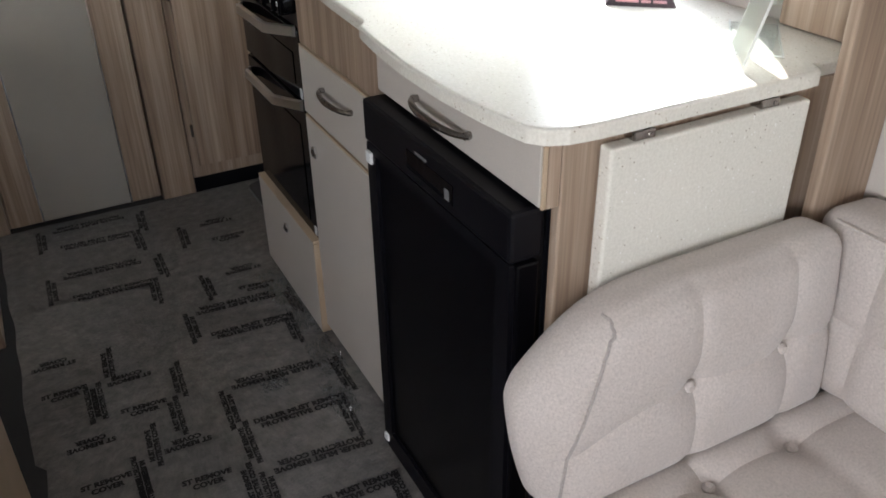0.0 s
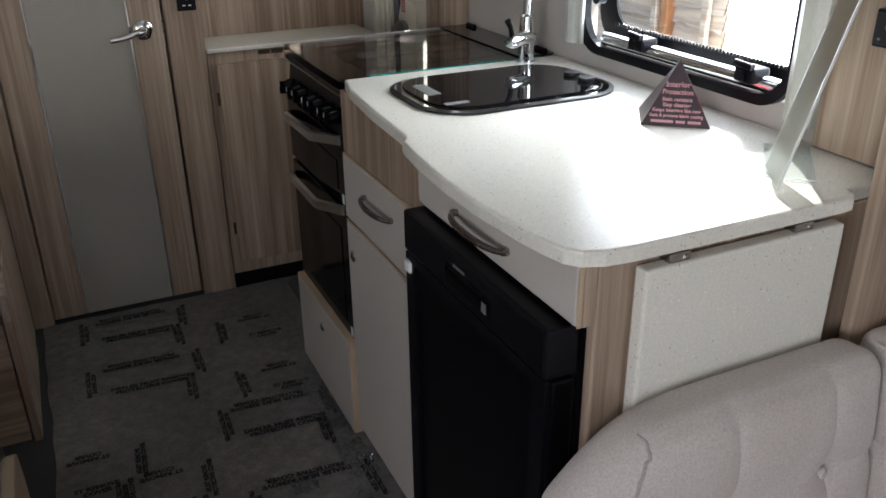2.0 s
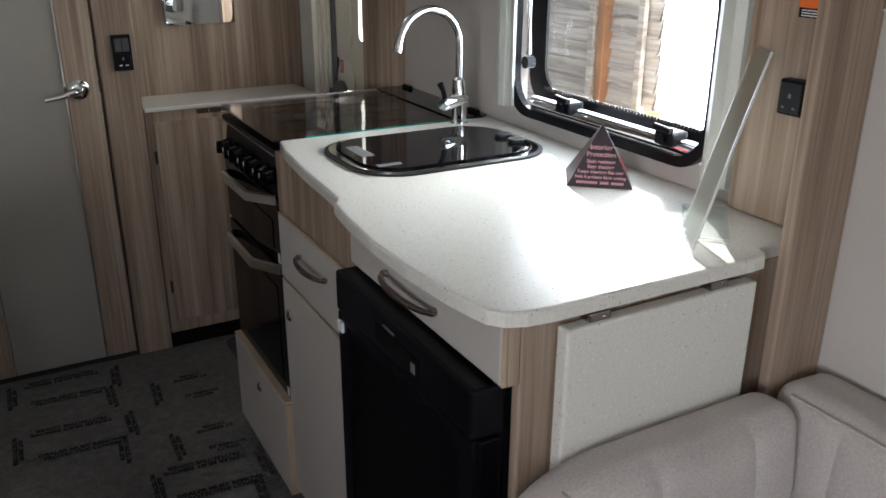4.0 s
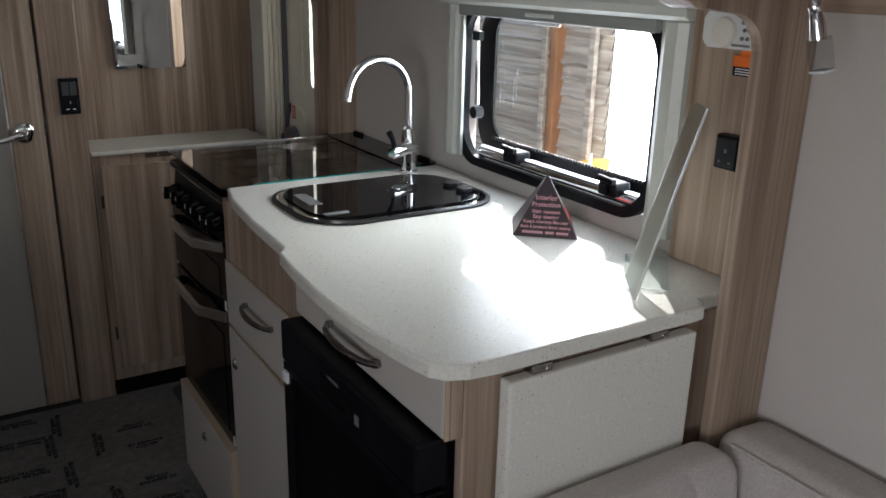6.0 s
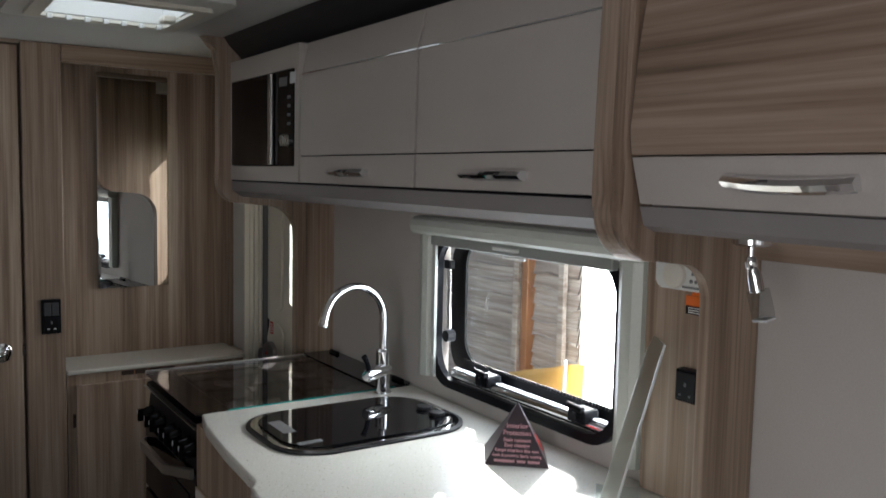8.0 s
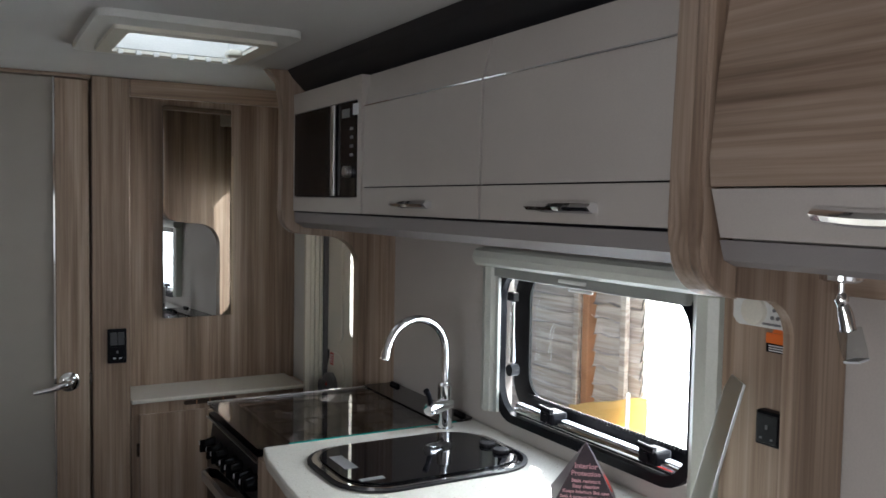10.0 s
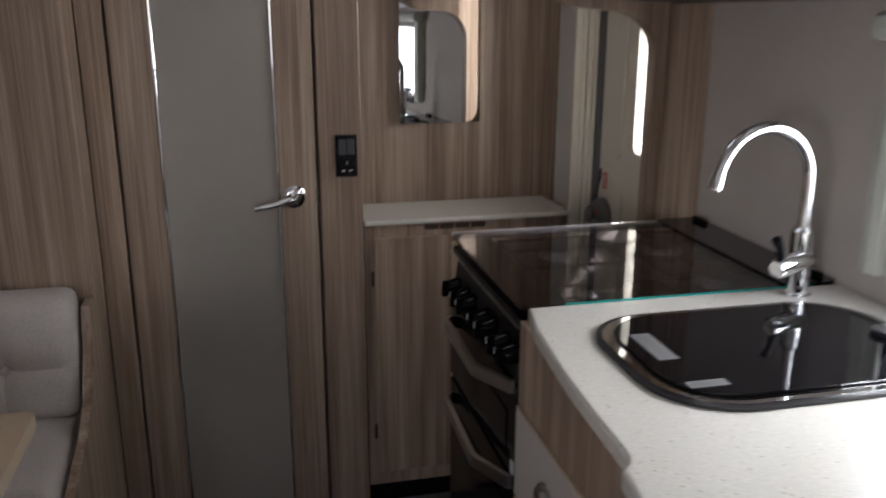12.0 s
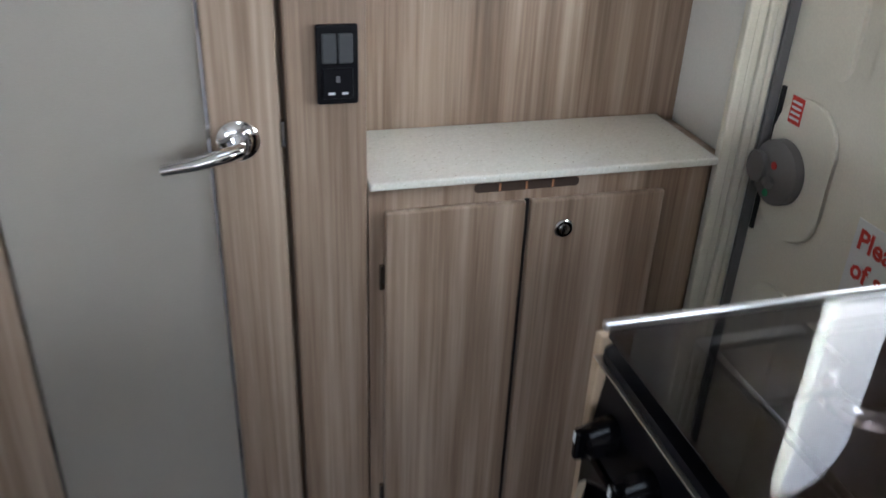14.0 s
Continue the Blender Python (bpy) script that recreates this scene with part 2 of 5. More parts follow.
def thing(name, at, label, category, group="", kind=""):
    ob = new(name)
    ob.location = at
    ob.empty_display_size = 0.05
    ORIGIN[ob] = Vector(at)
    return tagged(ob, label, category, group, kind)


def mesh_of(bm, name, mat, shift=None, smooth=False):
    if shift is not None:
        bmesh.ops.translate(bm, verts=bm.verts, vec=-shift)
    bmesh.ops.recalc_face_normals(bm, faces=bm.faces)
    me = bpy.data.meshes.new(name)
    bm.to_mesh(me)
    bm.free()
    me.materials.append(mat)
    if smooth:
        me.shade_smooth()
        me.set_sharp_from_angle(angle=radians(38))
    return me


def part(name, bm, mat, parent, label="", smooth=False):
    at = ORIGIN[parent]
    ob = new(name, mesh_of(bm, name, mat, at, smooth))
    ob.parent = parent
    ORIGIN[ob] = at
    return tagged(ob, label)


def single(name, bm, mat, label, category, kind="", group="", smooth=False, at=None):
    at = Vector(at) if at is not None else Vector((0, 0, 0))
    ob = new(name, mesh_of(bm, name, mat, at, smooth))
    ob.location = at
    ORIGIN[ob] = at
    return tagged(ob, label, category, group, kind)


def box(x0, x1, y0, y1, z0, z1, bev=0.0, seg=2, bm=None):
    own = bmesh.new()
    bmesh.ops.create_cube(own, size=1.0)
    for v in own.verts:
        v.co = Vector(((x0 + x1) / 2 + v.co.x * (x1 - x0), (y0 + y1) / 2 + v.co.y * (y1 - y0), (z0 + z1) / 2 + v.co.z * (z1 - z0)))
    if bev:
        bmesh.ops.bevel(own, geom=list(own.edges), offset=min(bev, 0.45 * min(abs(x1 - x0), abs(y1 - y0), abs(z1 - z0))), segments=seg, affect="EDGES", profile=0.5)
    return join(bm, own)


def join(bm, own):
    if bm is None:
        return own
    me = bpy.data.meshes.new("joined")
    own.to_mesh(me)
    own.free()
    bm.from_mesh(me)
    bpy.data.meshes.remove(me)
    return bm


AXES = {"x": (1, 2, 0), "y": (0, 2, 1), "z": (0, 1, 2)}


def prism(outline, axis, a, b, bev=0.0, bm=None, seg=2):
    """The outline (in the two other axes, in order) drawn out from a to b along the axis."""
    own = bmesh.new()
    i, j, k = AXES[axis]
    rows = []
    for d in (a, b):
        row = []
        for u, v in outline:
            co = [0.0, 0.0, 0.0]
            co[i], co[j], co[k] = u, v, d
            row.append(own.verts.new(co))
        rows.append(row)
    caps = [own.faces.new(rows[0]), own.faces.new(list(reversed(rows[1])))]
    m = len(outline)
    for q in range(m):
        own.faces.new((rows[0][q], rows[1][q], rows[1][(q + 1) % m], rows[0][(q + 1) % m]))
    if bev:
        rim = {e for f in caps for e in f.edges}
        bmesh.ops.bevel(own, geom=list(rim), offset=bev, segments=seg, affect="EDGES", profile=0.5)
    return join(bm, own)


def rounded(u0, u1, v0, v1, r, n=6):
    pts = []
    for cu, cv, a0 in ((u1 - r, v1 - r, 0), (u0 + r, v1 - r, 90), (u0 + r, v0 + r, 180), (u1 - r, v0 + r, 270)):
        for q in range(n + 1):
            a = radians(a0 + 90 * q / n)
            pts.append((cu + r * math.cos(a), cv + r * math.sin(a)))
    return pts


def ring(outer, inner, axis, a, b, bm=None):
    """A frame between two outlines of the same number of points."""
    own = bmesh.new()
    i, j, k = AXES[axis]
    loops = []
    for pts, d in ((outer, a), (outer, b), (inner, b), (inner, a)):
        row = []
        for u, v in pts:
            co = [0.0, 0.0, 0.0]
            co[i], co[j], co[k] = u, v, d
            row.append(own.verts.new(co))
        loops.append(row)
    m = len(outer)
    for p in range(4):
        for q in range(m):
            own.faces.new((loops[p][q], loops[p][(q + 1) % m], loops[(p + 1) % 4][(q + 1) % m], loops[(p + 1) % 4][q]))
    return join(bm, own)


def tube(path, r, n=10, bm=None, flat=1.0):
    """A round bar along a path; r is one radius or one for each point."""
    own = bmesh.new()
    pts = [Vector(p) for p in path]
    rad = r if isinstance(r, (list, tuple)) else [r] * len(pts)
    rows, side = [], None
    for q, p in enumerate(pts):
        d = (pts[min(q + 1, len(pts) - 1)] - pts[max(q - 1, 0)]).normalized()
        if side is None:
            side = d.orthogonal().normalized()
        side = (side - d * side.dot(d)).normalized()
        up = d.cross(side)
        rows.append([own.verts.new(p + rad[q] * (math.cos(2 * math.pi * s / n) * side + flat * math.sin(2 * math.pi * s / n) * up)) for s in range(n)])
    for a, b in zip(rows, rows[1:]):
        for s in range(n):
            own.faces.new((a[s], a[(s + 1) % n], b[(s + 1) % n], b[s]))
    own.faces.new(rows[0])
    own.faces.new(list(reversed(rows[-1])))
    return join(bm, own)


def arc(cu, cv, r, a0, a1, n=8):
    return [(cu + r * math.cos(radians(a0 + (a1 - a0) * q / n)), cv + r * math.sin(radians(a0 + (a1 - a0) * q / n))) for q in range(n + 1)]


def writing(text, size, align="CENTER", spacing=1.0, bold=0.0):
    cu = bpy.data.curves.new("writing", "FONT")
    cu.body, cu.size, cu.align_x, cu.align_y, cu.space_line, cu.offset = text, size, align, "CENTER", spacing, bold
    cu.resolution_u = 2
    ob = new("writing", cu)
    bpy.context.view_layer.update()
    me = bpy.data.meshes.new_from_object(ob.evaluated_get(bpy.context.evaluated_depsgraph_get()))
    bpy.data.objects.remove(ob)
    return me


def write_on(parent, text, size, m, mat, align="CENTER", spacing=1.0, name="lettering", bold=0.0):
    me = writing(text, size, align, spacing, bold)
    me.transform(Matrix.Translation(-ORIGIN[parent]) @ m)
    me.materials.clear()
    me.materials.append(mat)
    ob = new(name, me)
    ob.parent = parent
    ORIGIN[ob] = ORIGIN[parent]
    return ob


def bow_handle(at, along, out, length, rise, mat, parent, name="handle", label="curved satin metal bow handle", thick=0.006, wide=1.6):
    """An arched pull with two feet."""
    at, along, out = Vector(at), Vector(along).normalized(), Vector(out).normalized()
    pts, rad = [], []
    for q in range(13):
        s = -1 + q / 6
        pts.append(at + along * s * length / 2 + out * (rise * (1 - s * s) ** 0.6 + 0.004))
        rad.append(thick * (1.0 - 0.25 * abs(s)))
    bm = tube(pts, rad, 8)
    for s in (-1, 1):
        c = at + along * s * (length / 2 - 0.006)
        tube([c - out * 0.001, c + out * (rise * 0.45)], thick * 0.95, 8, bm)
    return part(name, bm, mat, parent, label, smooth=True)


def bar_handle(at, length, drop, parent, height=0.017, rise=0.016, label="flat chrome bar handle"):
    """A flat bar along y with square feet, standing off a face that looks along -x; its middle may sag."""
    x, y, z = at
    bm = bmesh.new()
    rows = []
    for q in range(13):
        s = -1 + q / 6
        k = 1 - s * s
        xo = x - rise * (0.62 + 0.38 * k) - 0.004
        zo = z - drop * k
        rows.append([bm.verts.new(p) for p in ((xo + 0.006, y + s * length / 2, zo - height / 2), (xo, y + s * length / 2, zo - height / 2 + 0.003), (xo - 0.006, y + s * length / 2, zo), (xo, y + s * length / 2, zo + height / 2 - 0.003), (xo + 0.006, y + s * length / 2, zo + height / 2))])
    for a, b in zip(rows, rows[1:]):
        for s in range(5):
            bm.faces.new((a[s], a[(s + 1) % 5], b[(s + 1) % 5], b[s]))
    bm.faces.new(rows[0])
    bm.faces.new(list(reversed(rows[-1])))
    ob = part("handle", bm, CHROME, parent, label)
    for s in (-1, 1):
        c = y + s * (length / 2 - 0.009)
        part("handle_foot", box(x - rise * 0.62, x + 0.001, c - 0.008, c + 0.008, z - height * 0.42, z + height * 0.42, 0.001), CHROME, ob)
    return ob


def knob_lock(at, out, r, parent, name="push_knob", label="round chrome push lock"):
    at, out = Vector(at), Vector(out)
    bm = tube([at - out * 0.001, at + out * 0.004, at + out * 0.006, at + out * 0.006], [r, r, r * 0.85, r * 0.62], 20)
    ob = part(name, bm, CHROME, parent, label, smooth=True)
    bm = tube([at + out * 0.002, at + out * 0.0075, at + out * 0.009], [r * 0.55, r * 0.55, r * 0.3], 16)
    part("button", bm, NICKEL, ob, smooth=True)
    return ob


def puff(size, dip=0.0, lines_u=(), lines_v=(), round_to=0.035, res=0.012, swell=0.012, seam=0.010, buttons=(), shape=None):
    """A stuffed cushion: its face looks along +z of its own frame, with sunk seams along lines of u and v and pits at the buttons."""
    w, h, t = size
    own = bmesh.new()
    nu, nv, nt = max(6, int(w / res)), max(6, int(h / res)), max(4, int(t / res))
    bmesh.ops.create_cube(own, size=1.0)
    bmesh.ops.delete(own, geom=list(own.verts), context="VERTS")
    grid = {}

    def vert(a, b, c):
        key = (a, b, c)
        if key not in grid:
            p = Vector(((a / nu - 0.5) * w, (b / nv - 0.5) * h, (c / nt - 0.5) * t))
            half = Vector((w / 2, h / 2, t / 2))
            r = min(round_to, 0.48 * t)
            core = Vector([max(-half[k] + r, min(half[k] - r, p[k])) for k in range(3)])
            d = p - core
            if d.length > 1e-6:
                p = core + d.normalized() * min(r, max(abs(d[0]), abs(d[1]), abs(d[2])))
            u, v = a / nu, b / nv
            if c == nt or c > nt * 0.6:
                k = (c / nt - 0.6) / 0.4
                z = swell * (1 - (2 * u - 1) ** 4) * (1 - (2 * v - 1) ** 4)
                for lu in lines_u:
                    z -= seam * (0.6 * math.exp(-(((u - lu) * w) / 0.018) ** 2) + 0.7 * math.exp(-(((u - lu) * w) / 0.0065) ** 2))
                for lv in lines_v:
                    z -= seam * (0.6 * math.exp(-(((v - lv) * h) / 0.018) ** 2) + 0.7 * math.exp(-(((v - lv) * h) / 0.0065) ** 2))
                for bu, bv in buttons:
                    z -= dip * math.exp(-((((u - bu) * w) ** 2 + ((v - bv) * h) ** 2) / 0.032 ** 2))
                p.z += z * k
            if shape is not None:
                p = shape(p, u, v)
            grid[key] = own.verts.new(p)
        return grid[key]

    for a in range(nu):
        for b in range(nv):
            for c in (0, nt):
                own.faces.new((vert(a, b, c), vert(a + 1, b, c), vert(a + 1, b + 1, c), vert(a, b + 1, c)))
    for a in range(nu):
        for c in range(nt):
            for b in (0, nv):
                own.faces.new((vert(a, b, c), vert(a + 1, b, c), vert(a + 1, b, c + 1), vert(a, b, c + 1)))
    for b in range(nv):
        for c in range(nt):
            for a in (0, nu):
                own.faces.new((vert(a, b, c), vert(a, b + 1, c), vert(a, b + 1, c + 1), vert(a, b, c + 1)))
    return own


def basis(at, u, v, w):
    m = Matrix((Vector(u), Vector(v), Vector(w))).transposed().to_4x4()
    return Matrix.Translation(at) @ m


def placed(bm, m):
    bm.transform(m)
    return bm

# ---- the caravan's shell ----
XR, XL, YB, YF, ZC = 1.125, -1.12, 2.99, -2.20, 1.757
W0, W1, WZ0, WZ1 = 1.15, 1.735, 0.945, 1.275      # kitchen window opening
D0, D1, DZ = 2.405, 2.787, 1.70                   # entrance opening


def wall_with_holes(axis, at, thick, u0, u1, z0, z1, holes):
    """A wall slab in cells, so that the openings go through it."""
    us = sorted({u0, u1, *[h for a in holes for h in a[:2]]})
    zs = sorted({z0, z1, *[h for a in holes for h in a[2:]]})
    bm = bmesh.new()
    for a, b in zip(us, us[1:]):
        for c, d in zip(zs, zs[1:]):
            if any(h[0] <= a and b <= h[1] and h[2] <= c and d <= h[3] for h in holes):
                continue
            if axis == "x":
                box(at, at + thick, a, b, c, d, bm=bm)
            else:
                box(a, b, at, at + thick, c, d, bm=bm)
    return bm


single("wall_right", wall_with_holes("x", XR, 0.03, YF, YB + 0.03, -0.06, ZC, [(W0, W1, WZ0, WZ1), (D0, D1, 0.0, DZ)]), WALL,
       "beige wallboard side wall with kitchen window and entrance door", "wall", "structure")
single("wall_left", wall_with_holes("x", XL - 0.03, 0.03, YF, YB + 0.03, -0.06, ZC, [(-1.2, 0.2, 0.9, 1.4)]), WALL,
       "beige wallboard side wall with a long window", "wall", "structure")
single("wall_front", wall_with_holes("y", YF - 0.03, 0.03, XL - 0.03, XR + 0.03, -0.06, ZC, [(-0.9, 0.9, 0.88, 1.45)]), WALL,
       "beige wallboard end wall with a wide window", "wall", "structure")
single("wall_rear", box(XL - 0.03, XR + 0.03, YB, YB + 0.03, -0.06, ZC), WOOD_V, "striped wood-grain board rear wall", "wall", "structure")
single("floor", box(XL - 0.03, XR + 0.03, YF - 0.03, YB + 0.03, -0.06, 0.0), MAT, "dark carpeted floor under protective film", "floor", "structure")
bm = bmesh.new()
H = (0.37, 0.64, 1.955, 2.20)
for a, b, c, d in ((XL - 0.03, H[0], YF - 0.03, YB + 0.03), (H[1], XR + 0.03, YF - 0.03, YB + 0.03), (H[0], H[1], YF - 0.03, H[2]), (H[0], H[1], H[3], YB + 0.03)):
    box(a, b, c, d, ZC, ZC + 0.035, bm=bm)
single("ceiling", bm, CEILING, "white textured ceiling board with a rooflight", "ceiling", "structure")

# glazing of the windows behind the walk
for name, f in (("window_2", box(XL - 0.02, XL - 0.014, -1.2, 0.2, 0.9, 1.4)), ("window_3", box(-0.9, 0.9, YF - 0.02, YF - 0.014, 0.88, 1.45))):
    w = single(name, f, PANE, "clear acrylic caravan window pane", "window", "structure")
    w.visible_shadow = False
    if name == "window_2":
        fr = ring(rounded(-1.24, 0.24, 0.86, 1.44, 0.06), rounded(-1.18, 0.18, 0.92, 1.38, 0.05), "x", XL - 0.002, XL + 0.02)
    else:
        fr = ring(rounded(-0.94, 0.94, 0.84, 1.49, 0.06), rounded(-0.88, 0.88, 0.90, 1.43, 0.05), "y", YF - 0.002, YF + 0.02)
        for x in (-0.32, 0.32):
            box(x - 0.02, x + 0.02, YF - 0.002, YF + 0.015, 0.89, 1.44, bm=fr)
    part("window_frame", fr, RUBBER, w)

# dark lockers across the front end, over the wide window
fl_ = thing("front_locker", (0.0, -2.0, 1.47), "wood-grain lockers across the front end", "locker")
part("carcass", box(XL + 0.002, XR - 0.002, YF + 0.002, -1.88, 1.50, ZC - 0.004), WOOD_X, fl_)
for k in range(3):
    part("locker_door", box(-1.08 + k * 0.73, -0.40 + k * 0.73, -1.878, -1.862, 1.51, 1.74, 0.003), WOOD_X, fl_)

# rooflight in the ceiling
roof = thing("rooflight", (0.5, 2.08, ZC), "white framed rooflight with milky dome and blind slots", "rooflight")
f0, f1 = rounded(0.30, 0.70, 1.85, 2.285, 0.03), rounded(0.355, 0.655, 1.935, 2.215, 0.012)
part("frame", ring(f0, f1, "z", ZC - 0.016, ZC - 0.001), WHITE, roof)
part("inner_rim", ring(rounded(0.340, 0.670, 1.925, 2.225, 0.012), rounded(0.372, 0.638, 1.957, 2.198, 0.01), "z", ZC - 0.024, ZC - 0.016), CREAM, roof)
part("shaft", ring(rounded(0.368, 0.642, 1.953, 2.202, 0.004), rounded(0.374, 0.636, 1.959, 2.196, 0.004), "z", ZC - 0.015, ZC + 0.09), WHITE, roof)
for k in range(7):
    x = 0.385 + k * 0.039
    part("clip", box(x, x + 0.012, 2.190, 2.204, ZC - 0.029, ZC - 0.018, 0.002), WHITE, roof)
dome = part("dome", prism(rounded(0.34, 0.67, 1.925, 2.225, 0.03), "z", ZC + 0.092, ZC + 0.10), DOME, roof)
part("catch", box(0.60, 0.63, 2.06, 2.10, ZC - 0.03, ZC - 0.016, 0.004), CREAM, roof)

# printed protective film on the floor
FZ = 0.005
cover = thing("floor_film", (0.25, 2.0, 0.0), "grey printed protective film stretched over floor", "floor covering")
bm = bmesh.new()
nx, ny = 46, 150
rows = []
for j in range(ny + 1):
    y = -1.2 + j * (2.79 + 1.2) / ny
    row = []
    for i in range(nx + 1):
        u = i / nx
        left = -0.095 + 0.012 * noise.noise(Vector((0, y * 6, 1.0))) + (0.02 if y < 1.7 else 0)
        right = 0.625 if y < 1.86 else (0.625 if y < 2.35 else 1.08)
        x = left + u * (right - left)
        crease = abs(noise.noise(Vector((x * 4.0, y * 9.0, 0.3))))
        z = FZ + 0.003 * (1 - crease) ** 6 + 0.0012 * noise.noise(Vector((x * 25, y * 25, 2)))
        if i == 0:
            z = 0.001
        row.append(bm.verts.new((x, y, z)))
    rows.append(row)
for a, b in zip(rows, rows[1:]):
    for i in range(nx):
        bm.faces.new((a[i], a[i + 1], b[i + 1], b[i]))
part("film", bm, FILM, cover, smooth=True)
def film_words(text, size):
    me = writing(text, size, spacing=0.95, bold=0.0011)
    me.materials.clear()
    me.materials.append(INK)
    return me


LONG = film_words("DEALER MUST REMOVE\nPROTECTIVE COVER", 0.0200)
SHORT = film_words("MUST REMOVE\nPROTECTIVE COVER", 0.0150)
TINY = film_words("ST REMOVE\nCOVER", 0.0190)
# printed rectangles: centre x, centre y, width, depth
PRINTS = [(0.155, 2.672, 0.26, 0.125), (0.152, 2.376, 0.26, 0.13), (0.505, 2.500, 0.20, 0.12), (0.500, 2.195, 0.20, 0.11), (0.435, 2.030, 0.235, 0.125), (-0.02, 1.985, 0.19, 0.13), (0.13, 1.850, 0.16, 0.13),
          (0.435, 1.685, 0.235, 0.15), (0.02, 1.66, 0.19, 0.14), (0.20, 1.57, 0.19, 0.13), (0.44, 1.40, 0.235, 0.13), (0.09, 1.33, 0.24, 0.13), (0.40, 1.10, 0.24, 0.13), (0.08, 1.03, 0.24, 0.13), (0.30, 0.80, 0.24, 0.13)]
count = 0
for cx, cy, w, d in PRINTS:
    for dx, dy, turn, me in ((0, d / 2, 180, LONG if w > 0.22 else TINY), (0.01, -d / 2, 0, LONG if w > 0.22 else TINY), (w / 2 + 0.02, 0.0, 90, SHORT), (-w / 2 - 0.01, 0.005, -90, SHORT), (w / 2 - 0.02 if count % 3 else w / 2 - 0.01, -d * 0.95, 90, SHORT)):
        count += 1
        x, y = cx + dx, cy + dy
        if not -0.075 < x < 0.575 or (turn in (0, 180) and not -0.01 < x < 0.50 and me is LONG):
            continue
        ob = new("printed_word", me)
        ob.parent = cover
        ob.matrix_basis = Matrix.Translation(Vector((x, y, FZ + 0.0042)) - ORIGIN[cover]) @ pose(0, 0, 0, 0, 0, turn - 2.5 + 2.0 * math.sin(count * 1.7))
mat_ob = single("doormat", prism(rounded(0.66, 1.09, 2.43, 2.74, 0.03), "z", 0.009, 0.02, 0.004), MAT, "black ribbed mat beside the entrance", "doormat", at=(0.87, 2.58, 0.009))
# loose wrap left on the film
wrap = thing("plastic_wrap", (0.60, 1.88, 0.01), "crumpled clear plastic wrap at the cupboard foot", "wrap")
for k, (wx, wy, ww, wh) in enumerate(((0.560, 2.10, 0.08, 0.20), (0.572, 1.93, 0.07, 0.14), (0.560, 1.76, 0.07, 0.14), (0.535, 1.60, 0.06, 0.12), (0.42, 1.72, 0.06, 0.05))):
    bm = bmesh.new()
    vs = [[bm.verts.new((wx + (i / 15 - 0.5) * ww, wy + (j / 23 - 0.5) * wh, 0.011 + 0.022 * abs(noise.noise(Vector((i * 0.5, j * 0.42, k * 5.1)))) + 0.006 * noise.noise(Vector((i * 1.3, j * 1.2, k))))) for j in range(24)] for i in range(16)]
    for i in range(15):
        for j in range(23):
            bm.faces.new((vs[i][j], vs[i + 1][j], vs[i + 1][j + 1], vs[i][j + 1]))
    part("sheet", bm, WRAP, wrap)

# ---- rear wall: washroom door, switch panel, recess with mirror and cupboard ----
Y0 = 2.795
door = thing("door_1", (0.16, Y0, 0.02), "closed washroom door, taupe panel between wood-grain stiles", "door", kind="structure")
DT = 1.742
part("panel", box(0.040, 0.297, Y0 + 0.004, Y0 + 0.03, 0.018, DT), TAUPE, door, "flat taupe panel")
part("stile", box(-0.056, 0.034, Y0, Y0 + 0.03, 0.018, DT, 0.003), WOOD_DOOR, door)
part("stile", box(0.303, 0.392, Y0, Y0 + 0.03, 0.018, DT, 0.003), WOOD_DOOR, door)
part("trim_strip", box(0.034, 0.040, Y0 - 0.002, Y0 + 0.02, 0.018, DT, 0.001), CHROME, door, "thin chrome strip")
part("trim_strip", box(0.297, 0.303, Y0 - 0.002, Y0 + 0.02, 0.018, DT, 0.001), CHROME, door, "thin chrome strip")
hx, hz = 0.336, 0.874
hd = part("door_handle", tube([(hx, Y0 - 0.0005, hz), (hx, Y0 - 0.006, hz), (hx, Y0 - 0.011, hz), (hx, Y0 - 0.012, hz)], [0.028, 0.028, 0.022, 0.012], 24), CHROME, door, "chrome lever handle on a round rose", smooth=True)
bm = tube([(hx, Y0 - 0.01, hz), (hx, Y0 - 0.03, hz), (hx - 0.003, Y0 - 0.043, hz), (hx - 0.015, Y0 - 0.050, hz), (hx - 0.055, Y0 - 0.050, hz - 0.010), (hx - 0.095, Y0 - 0.047, hz - 0.016)], [0.010, 0.010, 0.0105, 0.010, 0.0085, 0.0075], 12)
part("lever", bm, CHROME, hd, smooth=True)
part("turn_lock", tube([(hx + 0.004, Y0 - 0.011, hz + 0.012), (hx + 0.004, Y0 - 0.022, hz + 0.012)], [0.007, 0.006], 12), CHROME, hd, smooth=True)
part("latch_plate", box(0.391, 0.397, Y0 - 0.003, Y0 + 0.01, 0.861, 0.896, 0.001), NICKEL, door)
single("trim_door_left", box(-0.119, -0.062, Y0 - 0.002, Y0 + 0.03, 0.0, ZC - 0.001, 0.002), WOOD_V, "wood-grain door post", "trim", "structure")
single("trim_door_head", box(-0.061, 0.398, Y0 - 0.006, Y0 + 0.03, DT + 0.004, ZC - 0.001, 0.002), WOOD_X, "wood-grain door head", "trim", "structure")
single("wall_behind_door", box(-0.14, 0.40, Y0 + 0.04, Y0 + 0.06, 0.0, ZC - 0.001), WOOD_V, "board behind the washroom door", "wall", "structure")
